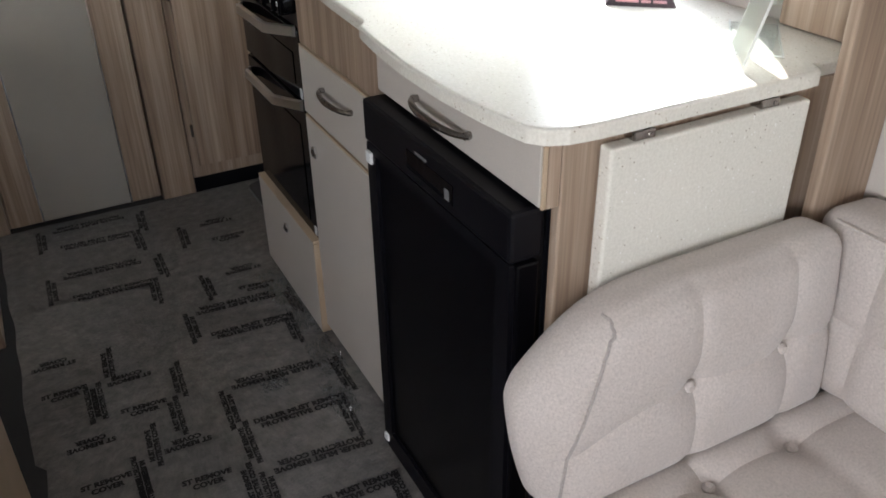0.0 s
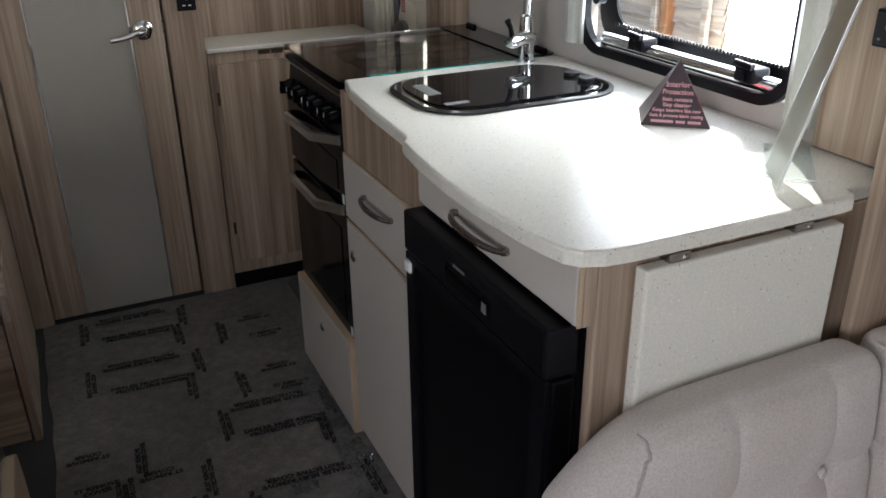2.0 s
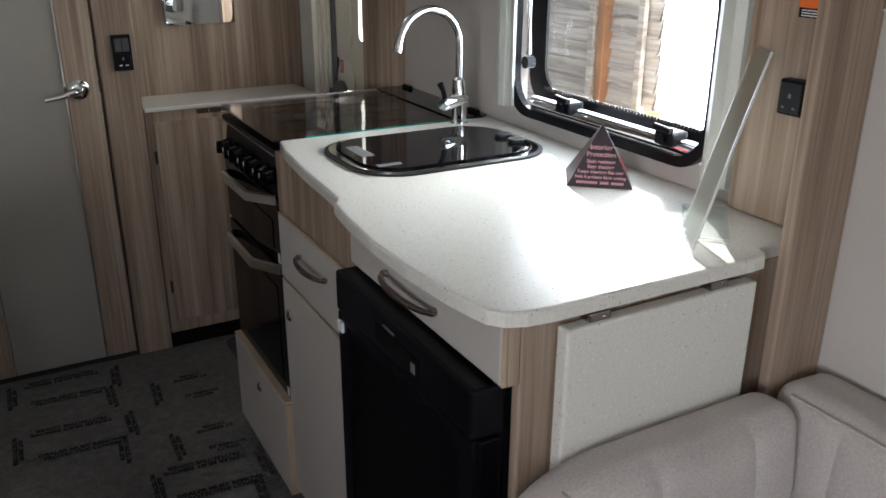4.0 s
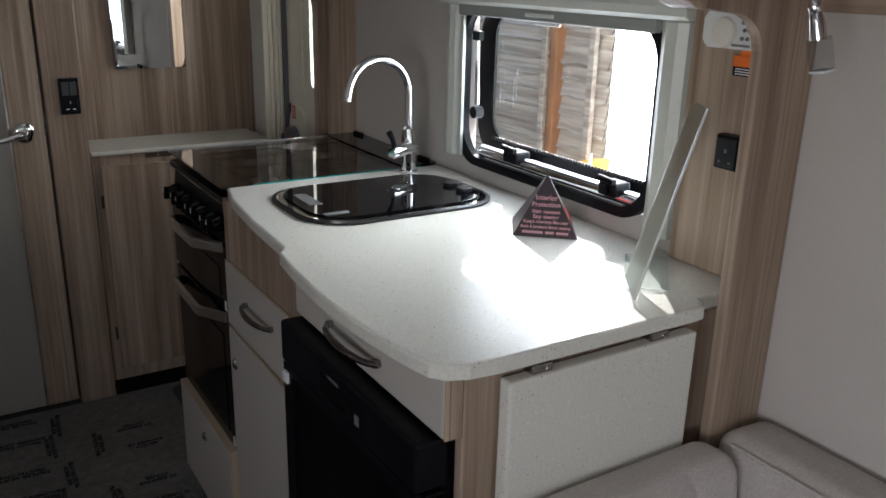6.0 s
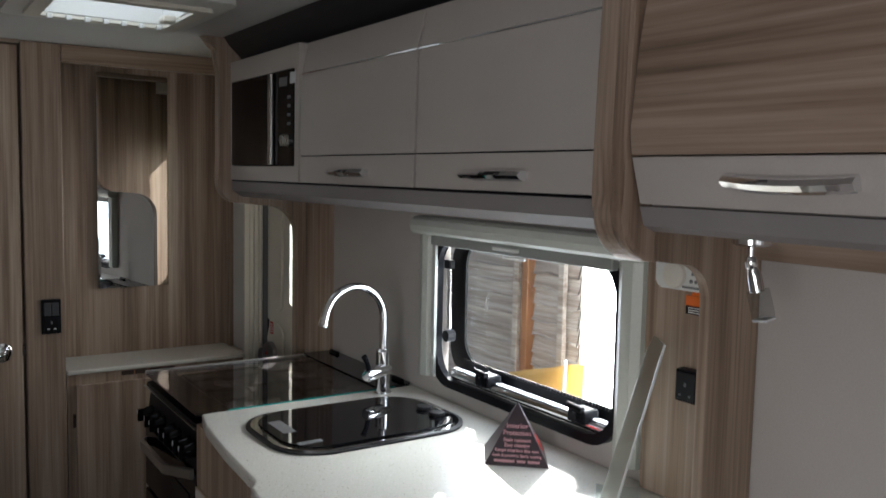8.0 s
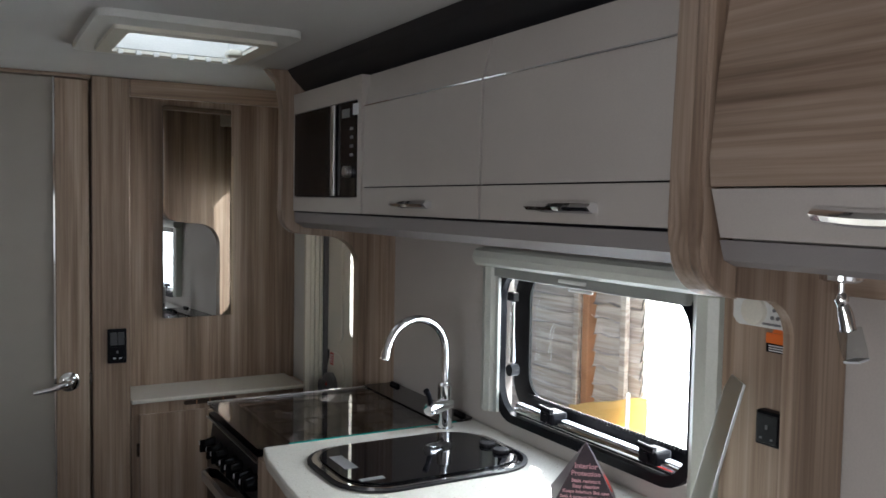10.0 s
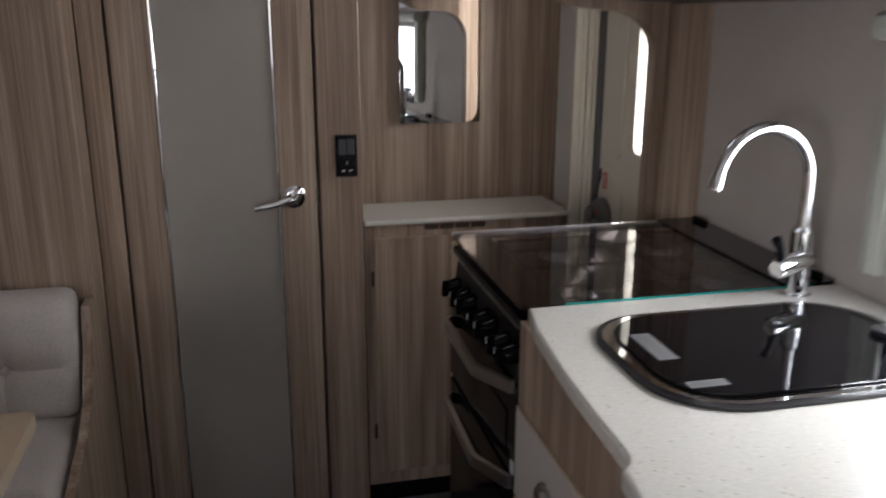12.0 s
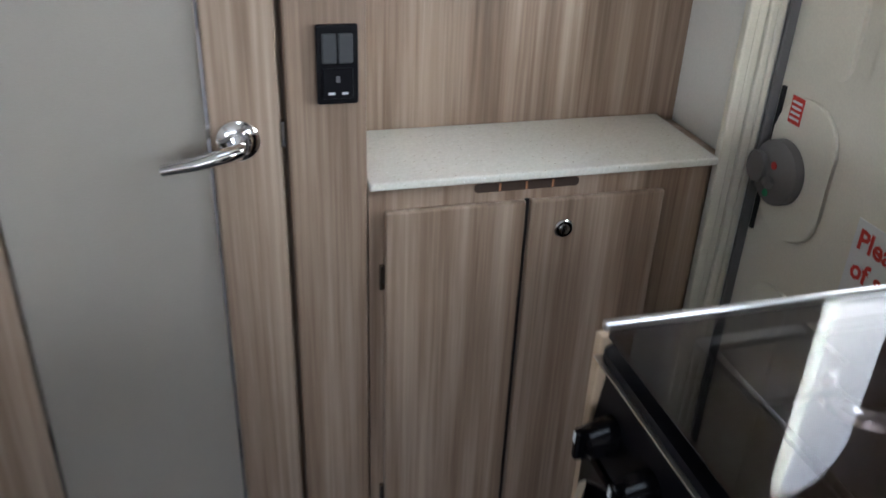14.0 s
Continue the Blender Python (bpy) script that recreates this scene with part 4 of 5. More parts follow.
sk = thing("sink", (0.865, 1.62, 0.80), "black glass-lidded sink with steel rim", "sink")
r0 = rounded(SX0, SX1, SY0, SY1, 0.098, 8)
r1 = rounded(SX0 + 0.008, SX1 - 0.008, SY0 + 0.008, SY1 - 0.008, 0.092, 8)
r2 = rounded(SX0 + 0.020, SX1 - 0.020, SY0 + 0.020, SY1 - 0.020, 0.081, 8)
part("rubber_rim", ring(r0, r1, "z", 0.9005, 0.9045), RUBBER, sk)
part("steel_rim", ring(r1, r2, "z", 0.9005, 0.9065), CHROME, sk, smooth=True)
part("bowl", ring(r2, rounded(SX0 + 0.024, SX1 - 0.024, SY0 + 0.024, SY1 - 0.024, 0.078, 8), "z", 0.78, 0.9005), STEEL, sk)
part("bowl_floor", prism(r2, "z", 0.775, 0.779), STEEL, sk)
gl = part("glass_lid", prism(rounded(SX0 + 0.023, SX1 - 0.023, SY0 + 0.023, SY1 - 0.023, 0.078, 8), "z", 0.9055, 0.9105, 0.001), GLOSS, sk, "black glass lid")
# two small dull grey patches on top of the lid
part("paper_label", box(0.695, 0.722, 1.602, 1.685, 0.9106, 0.9112), DULL, gl, "small dull grey patch on the lid")
part("paper_label", box(0.694, 0.742, 1.524, 1.540, 0.9106, 0.9112), DULL, gl, "small dull grey patch on the lid")
for y in (1.50, 1.55):
    part("lid_hinge", prism(rounded(1.0, 1.032, y + 0.05, y + 0.082, 0.014), "z", 0.9107, 0.918, 0.002), RUBBER, gl)

tp = thing("tap", (1.02, 1.803, 0.90), "tall chrome swan-neck mixer tap", "tap")
tx, ty = 1.020, 1.803
part("base", tube([(tx, ty, 0.900), (tx, ty, 0.904), (tx, ty, 0.906), (tx, ty, 1.0), (tx, ty, 1.005)], [0.021, 0.021, 0.0165, 0.0165, 0.012], 20), CHROME, tp, smooth=True)
dirx, diry = -0.998, -0.06
R = 0.076
pts = [(tx, ty, 1.0), (tx, ty, 1.05), (tx, ty, 1.077)]
END = 0.92 * math.pi
for q in range(1, 15):
    a = END * q / 14
    d = R * (1 - math.cos(a))
    pts.append((tx + dirx * d, ty + diry * d, 1.077 + R * math.sin(a)))
for k in (0.010, 0.022, 0.027):
    d = R * (1 - math.cos(END)) + k * math.sin(END)
    pts.append((tx + dirx * d, ty + diry * d, 1.077 + R * math.sin(END) + k * math.cos(END)))
part("spout", tube(pts, [0.0090] * (len(pts) - 3) + [0.0098, 0.0106, 0.0106], 16), CHROME, tp, smooth=True)
part("valve", tube([(tx + 0.01, ty, 0.958), (tx - 0.055, ty - 0.03, 0.955), (tx - 0.062, ty - 0.033, 0.955)], [0.015, 0.015, 0.011], 16), CHROME, tp, smooth=True)
part("lever", tube([(tx - 0.05, ty - 0.028, 0.96), (tx - 0.058, ty - 0.032, 0.985), (tx - 0.068, ty - 0.036, 1.0)], [0.006, 0.0055, 0.007], 12), BLACK, tp, smooth=True)

fl = thing("worktop_flap", (0.81, 0.914, 0.60), "hinged speckled worktop extension folded down", "worktop flap")
part("leaf", box(0.652, 0.972, 0.902, 0.925, 0.52, 0.868, 0.004), WORKTOP, fl)
for x in (0.705, 0.905):
    h = part("hinge", box(x - 0.016, x + 0.016, 0.908, 0.928, 0.8665, 0.8790, 0.002), NICKEL, fl, "small steel hinge")
    part("screw", tube([(x + 0.008, 0.908, 0.872), (x + 0.008, 0.9065, 0.872)], 0.003, 8), NICKEL, h)

# ---- kitchen window, blind and fittings ----
wi = thing("window_1", (1.14, 1.44, 0.94), "black-framed caravan window with flyscreen and catches", "window", kind="structure")
o = rounded(W0 - 0.004, W1 + 0.010, WZ0 - 0.012, WZ1 + 0.01, 0.075, 8)
i_ = rounded(W0 + 0.012, W1 - 0.018, WZ0 + 0.006, WZ1 - 0.012, 0.066, 8)
part("inner_frame", ring(o, i_, "x", XR - 0.016, XR - 0.0005), BLACK, wi)
o2 = rounded(W0 - 0.012, W1 - 0.006, WZ0 + 0.006, WZ1 - 0.004, 0.07, 8)
i2 = rounded(W0 + 0.004, W1 - 0.062, WZ0 + 0.046, WZ1 - 0.02, 0.05, 8)
part("outer_frame", ring(o2, i2, "x", XR + 0.0305, XR + 0.0365), BLACK, wi)
sill = part("bright_sill", tube([(XR + 0.002, W0 + 0.02, WZ0 + 0.020), (XR + 0.002, W1 - 0.07, WZ0 + 0.020)], [0.0135, 0.0135], 12), CHROME, wi, "shiny sill bar", smooth=True)
pane = part("pane", box(XR + 0.0375, XR + 0.0415, W0 - 0.01, W1 - 0.02, WZ0 + 0.01, WZ1), PANE, wi)
pane.visible_shadow = False
for y in (1.54, 1.25):
    c = part("catch", box(XR - 0.020, XR + 0.020, y - 0.022, y + 0.022, WZ0 + 0.018, WZ0 + 0.044, 0.005), BLACK, wi, "black window catch")
    part("catch_lever", tube([(XR - 0.018, y - 0.018, WZ0 + 0.046), (XR - 0.022, y + 0.018, WZ0 + 0.050)], 0.006, 10), BLACK, c, smooth=True)
    part("catch_pin", tube([(XR - 0.024, y, WZ0 + 0.030), (XR - 0.018, y, WZ0 + 0.030)], 0.009, 12), BLACK, c, smooth=True)
part("stay", tube([(XR + 0.006, 1.700, 1.06), (XR + 0.006, 1.702, 1.20)], 0.0055, 10), CHROME, wi, "bright window stay", smooth=True)
part("stay_knob", tube([(XR - 0.010, 1.69, 1.045), (XR + 0.010, 1.69, 1.045)], [0.013, 0.013], 14), BLACK, wi, smooth=True)
part("stay_bracket", box(XR - 0.004, XR + 0.012, 1.688, 1.712, 1.195, 1.215, 0.003), BLACK, wi)
edge = bmesh.new()
for k in range(54):
    y = W0 + 0.04 + k * 0.0088
    box(XR + 0.0215, XR + 0.0235, y, y + 0.005, WZ0 + 0.044, WZ0 + 0.052, bm=edge)
tagged(part("screen_teeth", edge, RUBBER, wi), kind="stuff")

bl = thing("window_blind", (1.10, 1.44, 0.94), "ivory cassette blind housing around the window", "blind")
part("cassette", prism([(XR - 0.002, 1.270), (XR - 0.038, 1.270), (XR - 0.047, 1.277), (XR - 0.050, 1.290), (XR - 0.046, 1.303), (XR - 0.036, 1.309), (XR - 0.002, 1.311)], "y", 1.085, 1.790, 0.004), BLIND, bl)
part("side_rail", prism([(XR - 0.002, 1.730), (XR - 0.014, 1.728), (XR - 0.030, 1.738), (XR - 0.034, 1.755), (XR - 0.028, 1.774), (XR - 0.002, 1.776)], "z", 0.945, 1.269, 0.002), BLIND, bl)
part("rail_channel", box(XR - 0.024, XR - 0.0165, 1.716, 1.7275, 0.948, 1.246, 0.001), BLIND, bl)
part("side_rail", prism([(XR - 0.002, 1.092), (XR - 0.024, 1.096), (XR - 0.034, 1.110), (XR - 0.032, 1.135), (XR - 0.014, 1.160), (XR - 0.002, 1.160)], "z", 0.925, 1.269, 0.002), BLIND, bl)
part("pull_bar", box(XR - 0.030, XR - 0.012, 1.160, 1.7275, 1.248, 1.2695, 0.003), SHADE, bl, "blind pull bar")
part("pull_grip", box(XR - 0.036, XR - 0.028, 1.41, 1.49, 1.256, 1.263, 0.002), WHITE, bl)
part("pull_grip", box(XR - 0.034, XR - 0.028, 1.39, 1.46, 1.242, 1.2475, 0.002), WHITE, bl)

so = thing("wall_socket", (1.095, 1.01, 1.08), "black single socket on the wood board", "socket")
part("plate", box(1.0795, 1.0975, 0.959, 1.003, 1.069, 1.119, 0.003), BLACK, so)
part("face", box(1.0765, 1.0793, 0.9635, 0.9985, 1.0735, 1.1145, 0.001), RUBBER, so)
for dy, z0, z1 in ((-0.009, 1.079, 1.082), (0.009, 1.079, 1.082), (0.0, 1.094, 1.100)):
    part("pin_hole", box(1.0757, 1.0764, 0.981 + dy - 0.0022, 0.981 + dy + 0.0022, z0, z1), GREY, so)

al = thing("smoke_alarm", (1.09, 1.0, 1.26), "white rounded smoke alarm unit", "alarm")
part("case", prism(rounded(0.935, 1.038, 1.240, 1.290, 0.010), "x", 1.066, 1.0975, 0.004), WHITE, al)
part("sounder", tube([(1.066, 1.000, 1.262), (1.060, 1.000, 1.262), (1.058, 1.000, 1.262)], [0.021, 0.0195, 0.015], 24), CREAM, al, smooth=True)
for y, z in ((0.969, 1.276), (0.966, 1.266), (0.969, 1.255), (0.958, 1.266), (0.960, 1.255)):
    part("lamp", tube([(1.0665, y, z), (1.0640, y, z)], 0.0028, 10), GREY, al)
part("text_bar", box(1.0645, 1.0660, 0.955, 0.985, 1.244, 1.247), GREY, al)
tg = thing("warning_tag", (1.09, 0.97, 1.22), "orange and black tag hanging under the alarm", "tag")
part("card", box(1.090, 1.0915, 0.956, 0.998, 1.202, 1.230, 0.0004), BLACK, tg)
part("orange_band", box(1.0892, 1.0899, 0.956, 0.998, 1.215, 1.230), ORANGE, tg)
part("orange_tip", prism([(0.966, 1.2305), (0.988, 1.2305), (0.983, 1.240), (0.971, 1.240)], "x", 1.0892, 1.0905), ORANGE, tg)
for k in range(3):
    part("text_bar", box(1.0892, 1.0899, 0.961, 0.993, 1.204 + k * 0.0035, 1.2055 + k * 0.0035), PAPER, tg)

# ---- things on the worktop ----
py = thing("info_pyramid", (1.0, 1.27, 0.90), "dark card pyramid printed with pink writing", "display card")
base = [Vector((0.944, 1.300, 0.9005)), Vector((1.028, 1.226, 0.9005)), Vector((1.095, 1.320, 0.9005)), Vector((1.005, 1.385, 0.9005))]
tip = Vector((1.013, 1.298, 1.003))
bm = bmesh.new()
vb = [bm.verts.new(v) for v in base]
vt = bm.verts.new(tip)
for q in range(4):
    bm.faces.new((vb[q], vb[(q + 1) % 4], vt))
bm.faces.new(vb)
part("card", bm, CARD, py)
u = (base[1] - base[0]).normalized()
mid = (base[0] + base[1]) / 2
v = (tip - mid - u * (tip - mid).dot(u)).normalized()
nrm = u.cross(v)
slant = (tip - mid).length
lean = u * ((tip - mid).dot(u) / slant)
for text, size, h in (("Interior", 0.0125, 0.62), ("Protection", 0.0115, 0.51), ("Stain resistant", 0.0085, 0.40), ("Easy cleaning", 0.0085, 0.32), ("Keeps interiors like new", 0.0078, 0.24), ("Seals & protects fabric coating", 0.0070, 0.16)):
    write_on(py, text, size, basis(mid + v * slant * h + lean * slant * h + nrm * 0.0008, u, v, nrm), PINK, bold=0.0003)
bars = bmesh.new()
for h in (0.075,):
    for a, b in ((-0.040, -0.004), (0.0, 0.015), (0.019, 0.040)):
        c = mid + v * slant * h + lean * slant * h + nrm * 0.0007
        vs = [bars.verts.new(c + u * p + v * q) for p, q in ((a, -0.0022), (b, -0.0022), (b, 0.0022), (a, 0.0022))]
        bars.faces.new(vs)
part("text_bars", bars, PINK, py)
u2 = (base[2] - base[1]).normalized()
mid2 = (base[1] + base[2]) / 2
v2 = (tip - mid2 - u2 * (tip - mid2).dot(u2)).normalized()
n2 = u2.cross(v2)
bm = tube([mid2 + v2 * 0.032 - n2 * 0.0002, mid2 + v2 * 0.032 + n2 * 0.0008], [0.016, 0.016], 18)
part("round_badge", bm, RED, py)

ls = thing("leaflet_stand", (0.96, 0.99, 0.90), "empty frosted acrylic leaflet stand on a clear foot", "leaflet stand")
b0, t0 = Vector((0.935, 1.000, 0.905)), Vector((1.083, 1.040, 1.155))
side_dir = Vector((0.60, 0.80, -0.02)).normalized()


def sheet(c0, c1, wdir, width, thick, mat, name, parent, label=""):
    n_ = (c1 - c0).cross(wdir).normalized() * thick
    bm = bmesh.new()
    q = [c0 - wdir * width / 2, c0 + wdir * width / 2, c1 + wdir * width / 2, c1 - wdir * width / 2]
    lo, hi = [bm.verts.new(p) for p in q], [bm.verts.new(p + n_) for p in q]
    bm.faces.new(lo); bm.faces.new(list(reversed(hi)))
    for k in range(4):
        bm.faces.new((lo[k], hi[k], hi[(k + 1) % 4], lo[(k + 1) % 4]))
    return part(name, bm, mat, parent, label)


sheet(b0, t0, side_dir, 0.100, 0.003, HAZY, "back_plate", ls)
for s_ in (-1, 1):
    sheet(b0 + side_dir * s_ * 0.050, t0 + side_dir * s_ * 0.050, side_dir, 0.002, 0.0034, MILKY, "polished_edge", ls)
foot_dir = Vector((0.70, -0.72, 0.0)).normalized()
sheet(Vector((0.958, 0.991, 0.9006)), Vector((1.072, 1.108, 0.9006)), foot_dir, 0.070, 0.003, ACRYLIC, "foot", ls, "clear acrylic foot")
for s in (-1, 1):
    sheet(Vector((0.958, 0.991, 0.9038)) + foot_dir * s * 0.034, Vector((1.072, 1.108, 0.9038)) + foot_dir * s * 0.034, foot_dir, 0.002, 0.001, MILKY, "polished_edge", ls)
sheet(Vector((0.958, 0.991, 0.9038)), Vector((0.960, 0.993, 0.9038)), foot_dir, 0.066, 0.001, MILKY, "polished_edge", ls)

# ---- overhead lockers ----
XU = 0.857
lock = thing("overhead_locker", (0.99, 1.64, 1.335), "greige overhead kitchen locker with two lift-up doors", "locker", "overhead lockers")
part("carcass", box(XU + 0.020, XR - 0.003, 0.9455, 2.363, 1.345, 1.690), GREIGE, lock)
for y0, y1, hy in ((1.413, 1.908, 1.667), (0.9465, 1.409, 1.184)):
    d = part("locker_door", prism([(XU + 0.018, 1.440), (XU + 0.000, 1.440), (XU + 0.004, 1.618), (XU + 0.018, 1.618)], "y", y0 + 0.002, y1 - 0.002, 0.001), GREIGE, lock)
    lo = part("lower_flap", box(XU, XU + 0.018, y0 + 0.002, y1 - 0.002, 1.380, 1.4375, 0.001), GREIGE, lock)
    part("top_strip", prism([(XU + 0.018, 1.6215), (XU + 0.004, 1.6215), (XU + 0.020, 1.690), (XU + 0.034, 1.690)], "y", y0 + 0.002, y1 - 0.002, 0.001), GREIGE, lock)
    part("chrome_inlay", box(XU + 0.0025, XU + 0.006, y0 + 0.002, y1 - 0.002, 1.6185, 1.6212), CHROME, lock)
    # black filler gives the joint over the flap its shade as colour
    part("shadow_gap", box(XU + 0.004, XU + 0.006, y0 + 0.002, y1 - 0.002, 1.4378, 1.4397), BLACK, lock)
    bar_handle((XU, hy - 0.010, 1.404), 0.152, 0.0, lo)
mw = part("microwave_surround", ring([(1.912, 1.380), (2.363, 1.380), (2.363, 1.690), (1.912, 1.690)], [(1.934, 1.415), (2.350, 1.415), (2.350, 1.638), (1.934, 1.638)], "x", XU - 0.001, XU + 0.02), GREIGE, lock)
part("base_pelmet", prism([(XU + 0.002, 1.375), (XU + 0.004, 1.350), (XU + 0.030, 1.334), (XR - 0.004, 1.325), (XR - 0.004, 1.344), (XU + 0.02, 1.375)], "y", 0.9455, 2.363), PELMET, lock, "grey curved pelmet under the locker")
# shade line above the pelmet, made as a black strip
part("shadow_line", box(XU + 0.003, XU + 0.010, 0.9455, 2.363, 1.3755, 1.3795), BLACK, lock)
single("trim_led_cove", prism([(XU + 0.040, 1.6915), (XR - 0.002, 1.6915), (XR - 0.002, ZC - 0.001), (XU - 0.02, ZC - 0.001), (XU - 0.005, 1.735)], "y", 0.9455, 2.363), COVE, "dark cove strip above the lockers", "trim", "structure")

mo = thing("microwave", (0.93, 2.13, 1.416), "built-in black microwave with dial controls", "microwave")
part("body", box(XU + 0.004, XR - 0.03, 1.936, 2.348, 1.4165, 1.637), BLACK, mo)
part("door", box(XU - 0.004, XU + 0.004, 2.075, 2.348, 1.418, 1.636, 0.002), OVENGLASS, mo, "black glass door")
part("door_handle", box(XU - 0.012, XU - 0.003, 2.052, 2.074, 1.420, 1.634, 0.003), STEEL, mo, "upright steel handle strip")
pn = part("control_panel", box(XU - 0.002, XU + 0.004, 1.938, 2.050, 1.418, 1.636, 0.001), OVENGLASS, mo)
part("dial", tube([(XU - 0.002, 1.975, 1.475), (XU - 0.016, 1.975, 1.475), (XU - 0.018, 1.975, 1.475)], [0.014, 0.013, 0.010], 18), STEEL, pn, smooth=True)
part("display", box(XU - 0.0035, XU - 0.0015, 1.975, 2.02, 1.60, 1.62), GREY, pn)
for k in range(4):
    part("key", box(XU - 0.0035, XU - 0.0018, 1.955, 1.972, 1.51 + 0.02 * k, 1.517 + 0.02 * k), GREY, pn)
part("tape", box(XU - 0.004, XU - 0.0022, 1.925, 1.955, 1.603, 1.628), PAPER, mo, "strip of packing tape")

l2 = thing("overhead_locker", (0.99, 0.4, 1.335), "wood-grain overhead lounge locker with greige lower flap", "locker", "overhead lockers")
Y1, Y2 = -0.30, 0.886
part("carcass", box(XU + 0.03, XR - 0.003, Y1, Y2, 1.345, ZC - 0.004), GREIGE, l2)
dd = part("locker_door", prism([(XU + 0.030, 1.431), (XU - 0.012, 1.431), (XU - 0.016, 1.46), (XU - 0.006, 1.56), (XU + 0.012, 1.66), (XU + 0.030, 1.745)], "y", Y1 + 0.003, Y2 - 0.002, 0.001), WOOD_H, l2, "curved wood-grain locker door")
lf = part("lower_flap", prism([(XU + 0.030, 1.372), (XU + 0.006, 1.372), (XU - 0.011, 1.4285), (XU + 0.030, 1.4285)], "y", Y1 + 0.003, Y2 - 0.002, 0.001), GREIGE, l2)
bar_handle((XU - 0.001, 0.672, 1.402), 0.150, 0.004, lf, 0.018)
part("base_pelmet", prism([(XU + 0.008, 1.369), (XU + 0.016, 1.345), (XU + 0.035, 1.337), (XR - 0.004, 1.337), (XR - 0.004, 1.344), (XU + 0.03, 1.369)], "y", Y1, Y2), PELMET, l2, "grey curved pelmet")
part("wall_batten", box(1.085, XR - 0.002, Y1, Y2, 1.295, 1.3365, 0.002), WOOD_H, l2, "wood-grain batten under the locker")

sp = thing("spotlight", (0.945, 0.79, 1.336), "chrome swivel spotlight with clear glass tip", "lamp")
lx, ly = 0.957, 0.790
part("base", tube([(lx, ly, 1.3365), (lx, ly, 1.328), (lx, ly, 1.325)], [0.024, 0.024, 0.018], 20), CHROME, sp, smooth=True)
part("stem", tube([(lx, ly, 1.326), (lx, ly, 1.3100)], 0.004, 10), CHROME, sp, smooth=True)
part("swivel", tube([(lx, ly, 1.3120), (lx, ly - 0.001, 1.3040), (lx + 0.001, ly - 0.002, 1.2980)], [0.006, 0.008, 0.006], 12), CHROME, sp, smooth=True)
sh = part("shade", tube([(lx + 0.001, ly - 0.002, 1.3000), (lx + 0.004, ly - 0.004, 1.2880), (lx + 0.007, ly - 0.007, 1.2700)], [0.006, 0.0085, 0.0095], 14), CHROME, sp, smooth=True)
part("glass_tip", tube([(lx + 0.007, ly - 0.007, 1.2720), (lx + 0.012, ly - 0.011, 1.2480), (lx + 0.014, ly - 0.013, 1.2360)], [0.0135, 0.0140, 0.0130], 4), CLEARLENS, sh, "clear square glass tip")
part("tip_rim", tube([(lx + 0.0138, ly - 0.0128, 1.2372), (lx + 0.0142, ly - 0.0132, 1.2345)], [0.0142, 0.0135], 4), PAPER, sh, "white rim of the glass tip")
from mathutils.bvhtree import BVHTree
# ---- lounge sofa in front of the kitchen end ----
sf = thing("sofa", (0.8, 0.3, 0.0), "oatmeal fabric corner sofa with button-tufted cushions", "sofa")
part("base", box(0.49, XR - 0.004, -1.2, 0.890, 0.0, 0.295, 0.004), WOOD_H, sf, "wood-grain sofa base")


def shoulder(p, u, v):
    """The aisle end of the back cushion: its top corner slopes away and its end leans in."""
    x = p.x + 0.25
    k = (p.y + 0.14) / 0.28
    drop = 0.060 * math.log1p(math.exp((0.105 - x) / 0.03)) / math.log1p(math.exp(0.105 / 0.03))* 1.75
    p.y = -0.14 + k * (0.28 - drop)
    end = max(0.0, 1 - x / 0.16)
    p.x += end * (0.030 * (1 - k) ** 2 - 0.006 + 0.035 * max(0.0, p.z / 0.045))
    return p


bm = puff((0.50, 0.28, 0.088), 0.012, (0.47, 0.80), (0.48,), 0.030, 0.009, 0.016, 0.005, ((0.47, 0.48), (0.80, 0.48)), shoulder)
M = Matrix.Translation((0.752, 0.846, 0.568)) @ pose(0, 0, 0, 84, 0, 0)
bm = placed(bm, M)
bm.normal_update()
surface = BVHTree.FromBMesh(bm)
part("back_cushion", bm, FABRIC, sf, "button-tufted back cushion with sloping shoulder", smooth=True)
nn = (M.to_3x3() @ Vector((0, 0, 1))).normalized()
for u in (0.47, 0.80):
    c = M @ Vector(((u - 0.5) * 0.50, (0.48 - 0.5) * 0.28, 0.044 + 0.016 - 0.027))
    c = surface.find_nearest(c + nn * 0.02)[0] - nn * 0.003
    part("button", tube([c, c + nn * 0.006, c + nn * 0.010], [0.0085, 0.009, 0.005], 14), FABRIC, sf, smooth=True)
EDGE = [(0.594, 0.840, 0.726), (0.599, 0.820, 0.722), (0.600, 0.806, 0.713), (0.598, 0.803, 0.690), (0.587, 0.802, 0.648), (0.566, 0.802, 0.590), (0.546, 0.802, 0.526), (0.537, 0.800, 0.445)]
seam = []
for a, b in zip(EDGE, EDGE[1:]):
    for q in range(8):
        hit, normal = surface.find_nearest(Vector(a).lerp(Vector(b), q / 8))[:2]
        seam.append(hit + normal * 0.0005)
part("piping", tube(seam, 0.0022, 8), PIPING, sf, smooth=True)
bm = puff((0.92, 0.28, 0.115), 0.014, (0.13, 0.38, 0.62, 0.87), (0.48,), 0.032, 0.012, 0.014, 0.005, ((0.38, 0.48), (0.62, 0.48)))
MW = Matrix.Translation((1.064, 0.428, 0.572)) @ pose(0, 0, 0, 0, 0, -90) @ pose(0, 0, 0, 87, 0, 0)
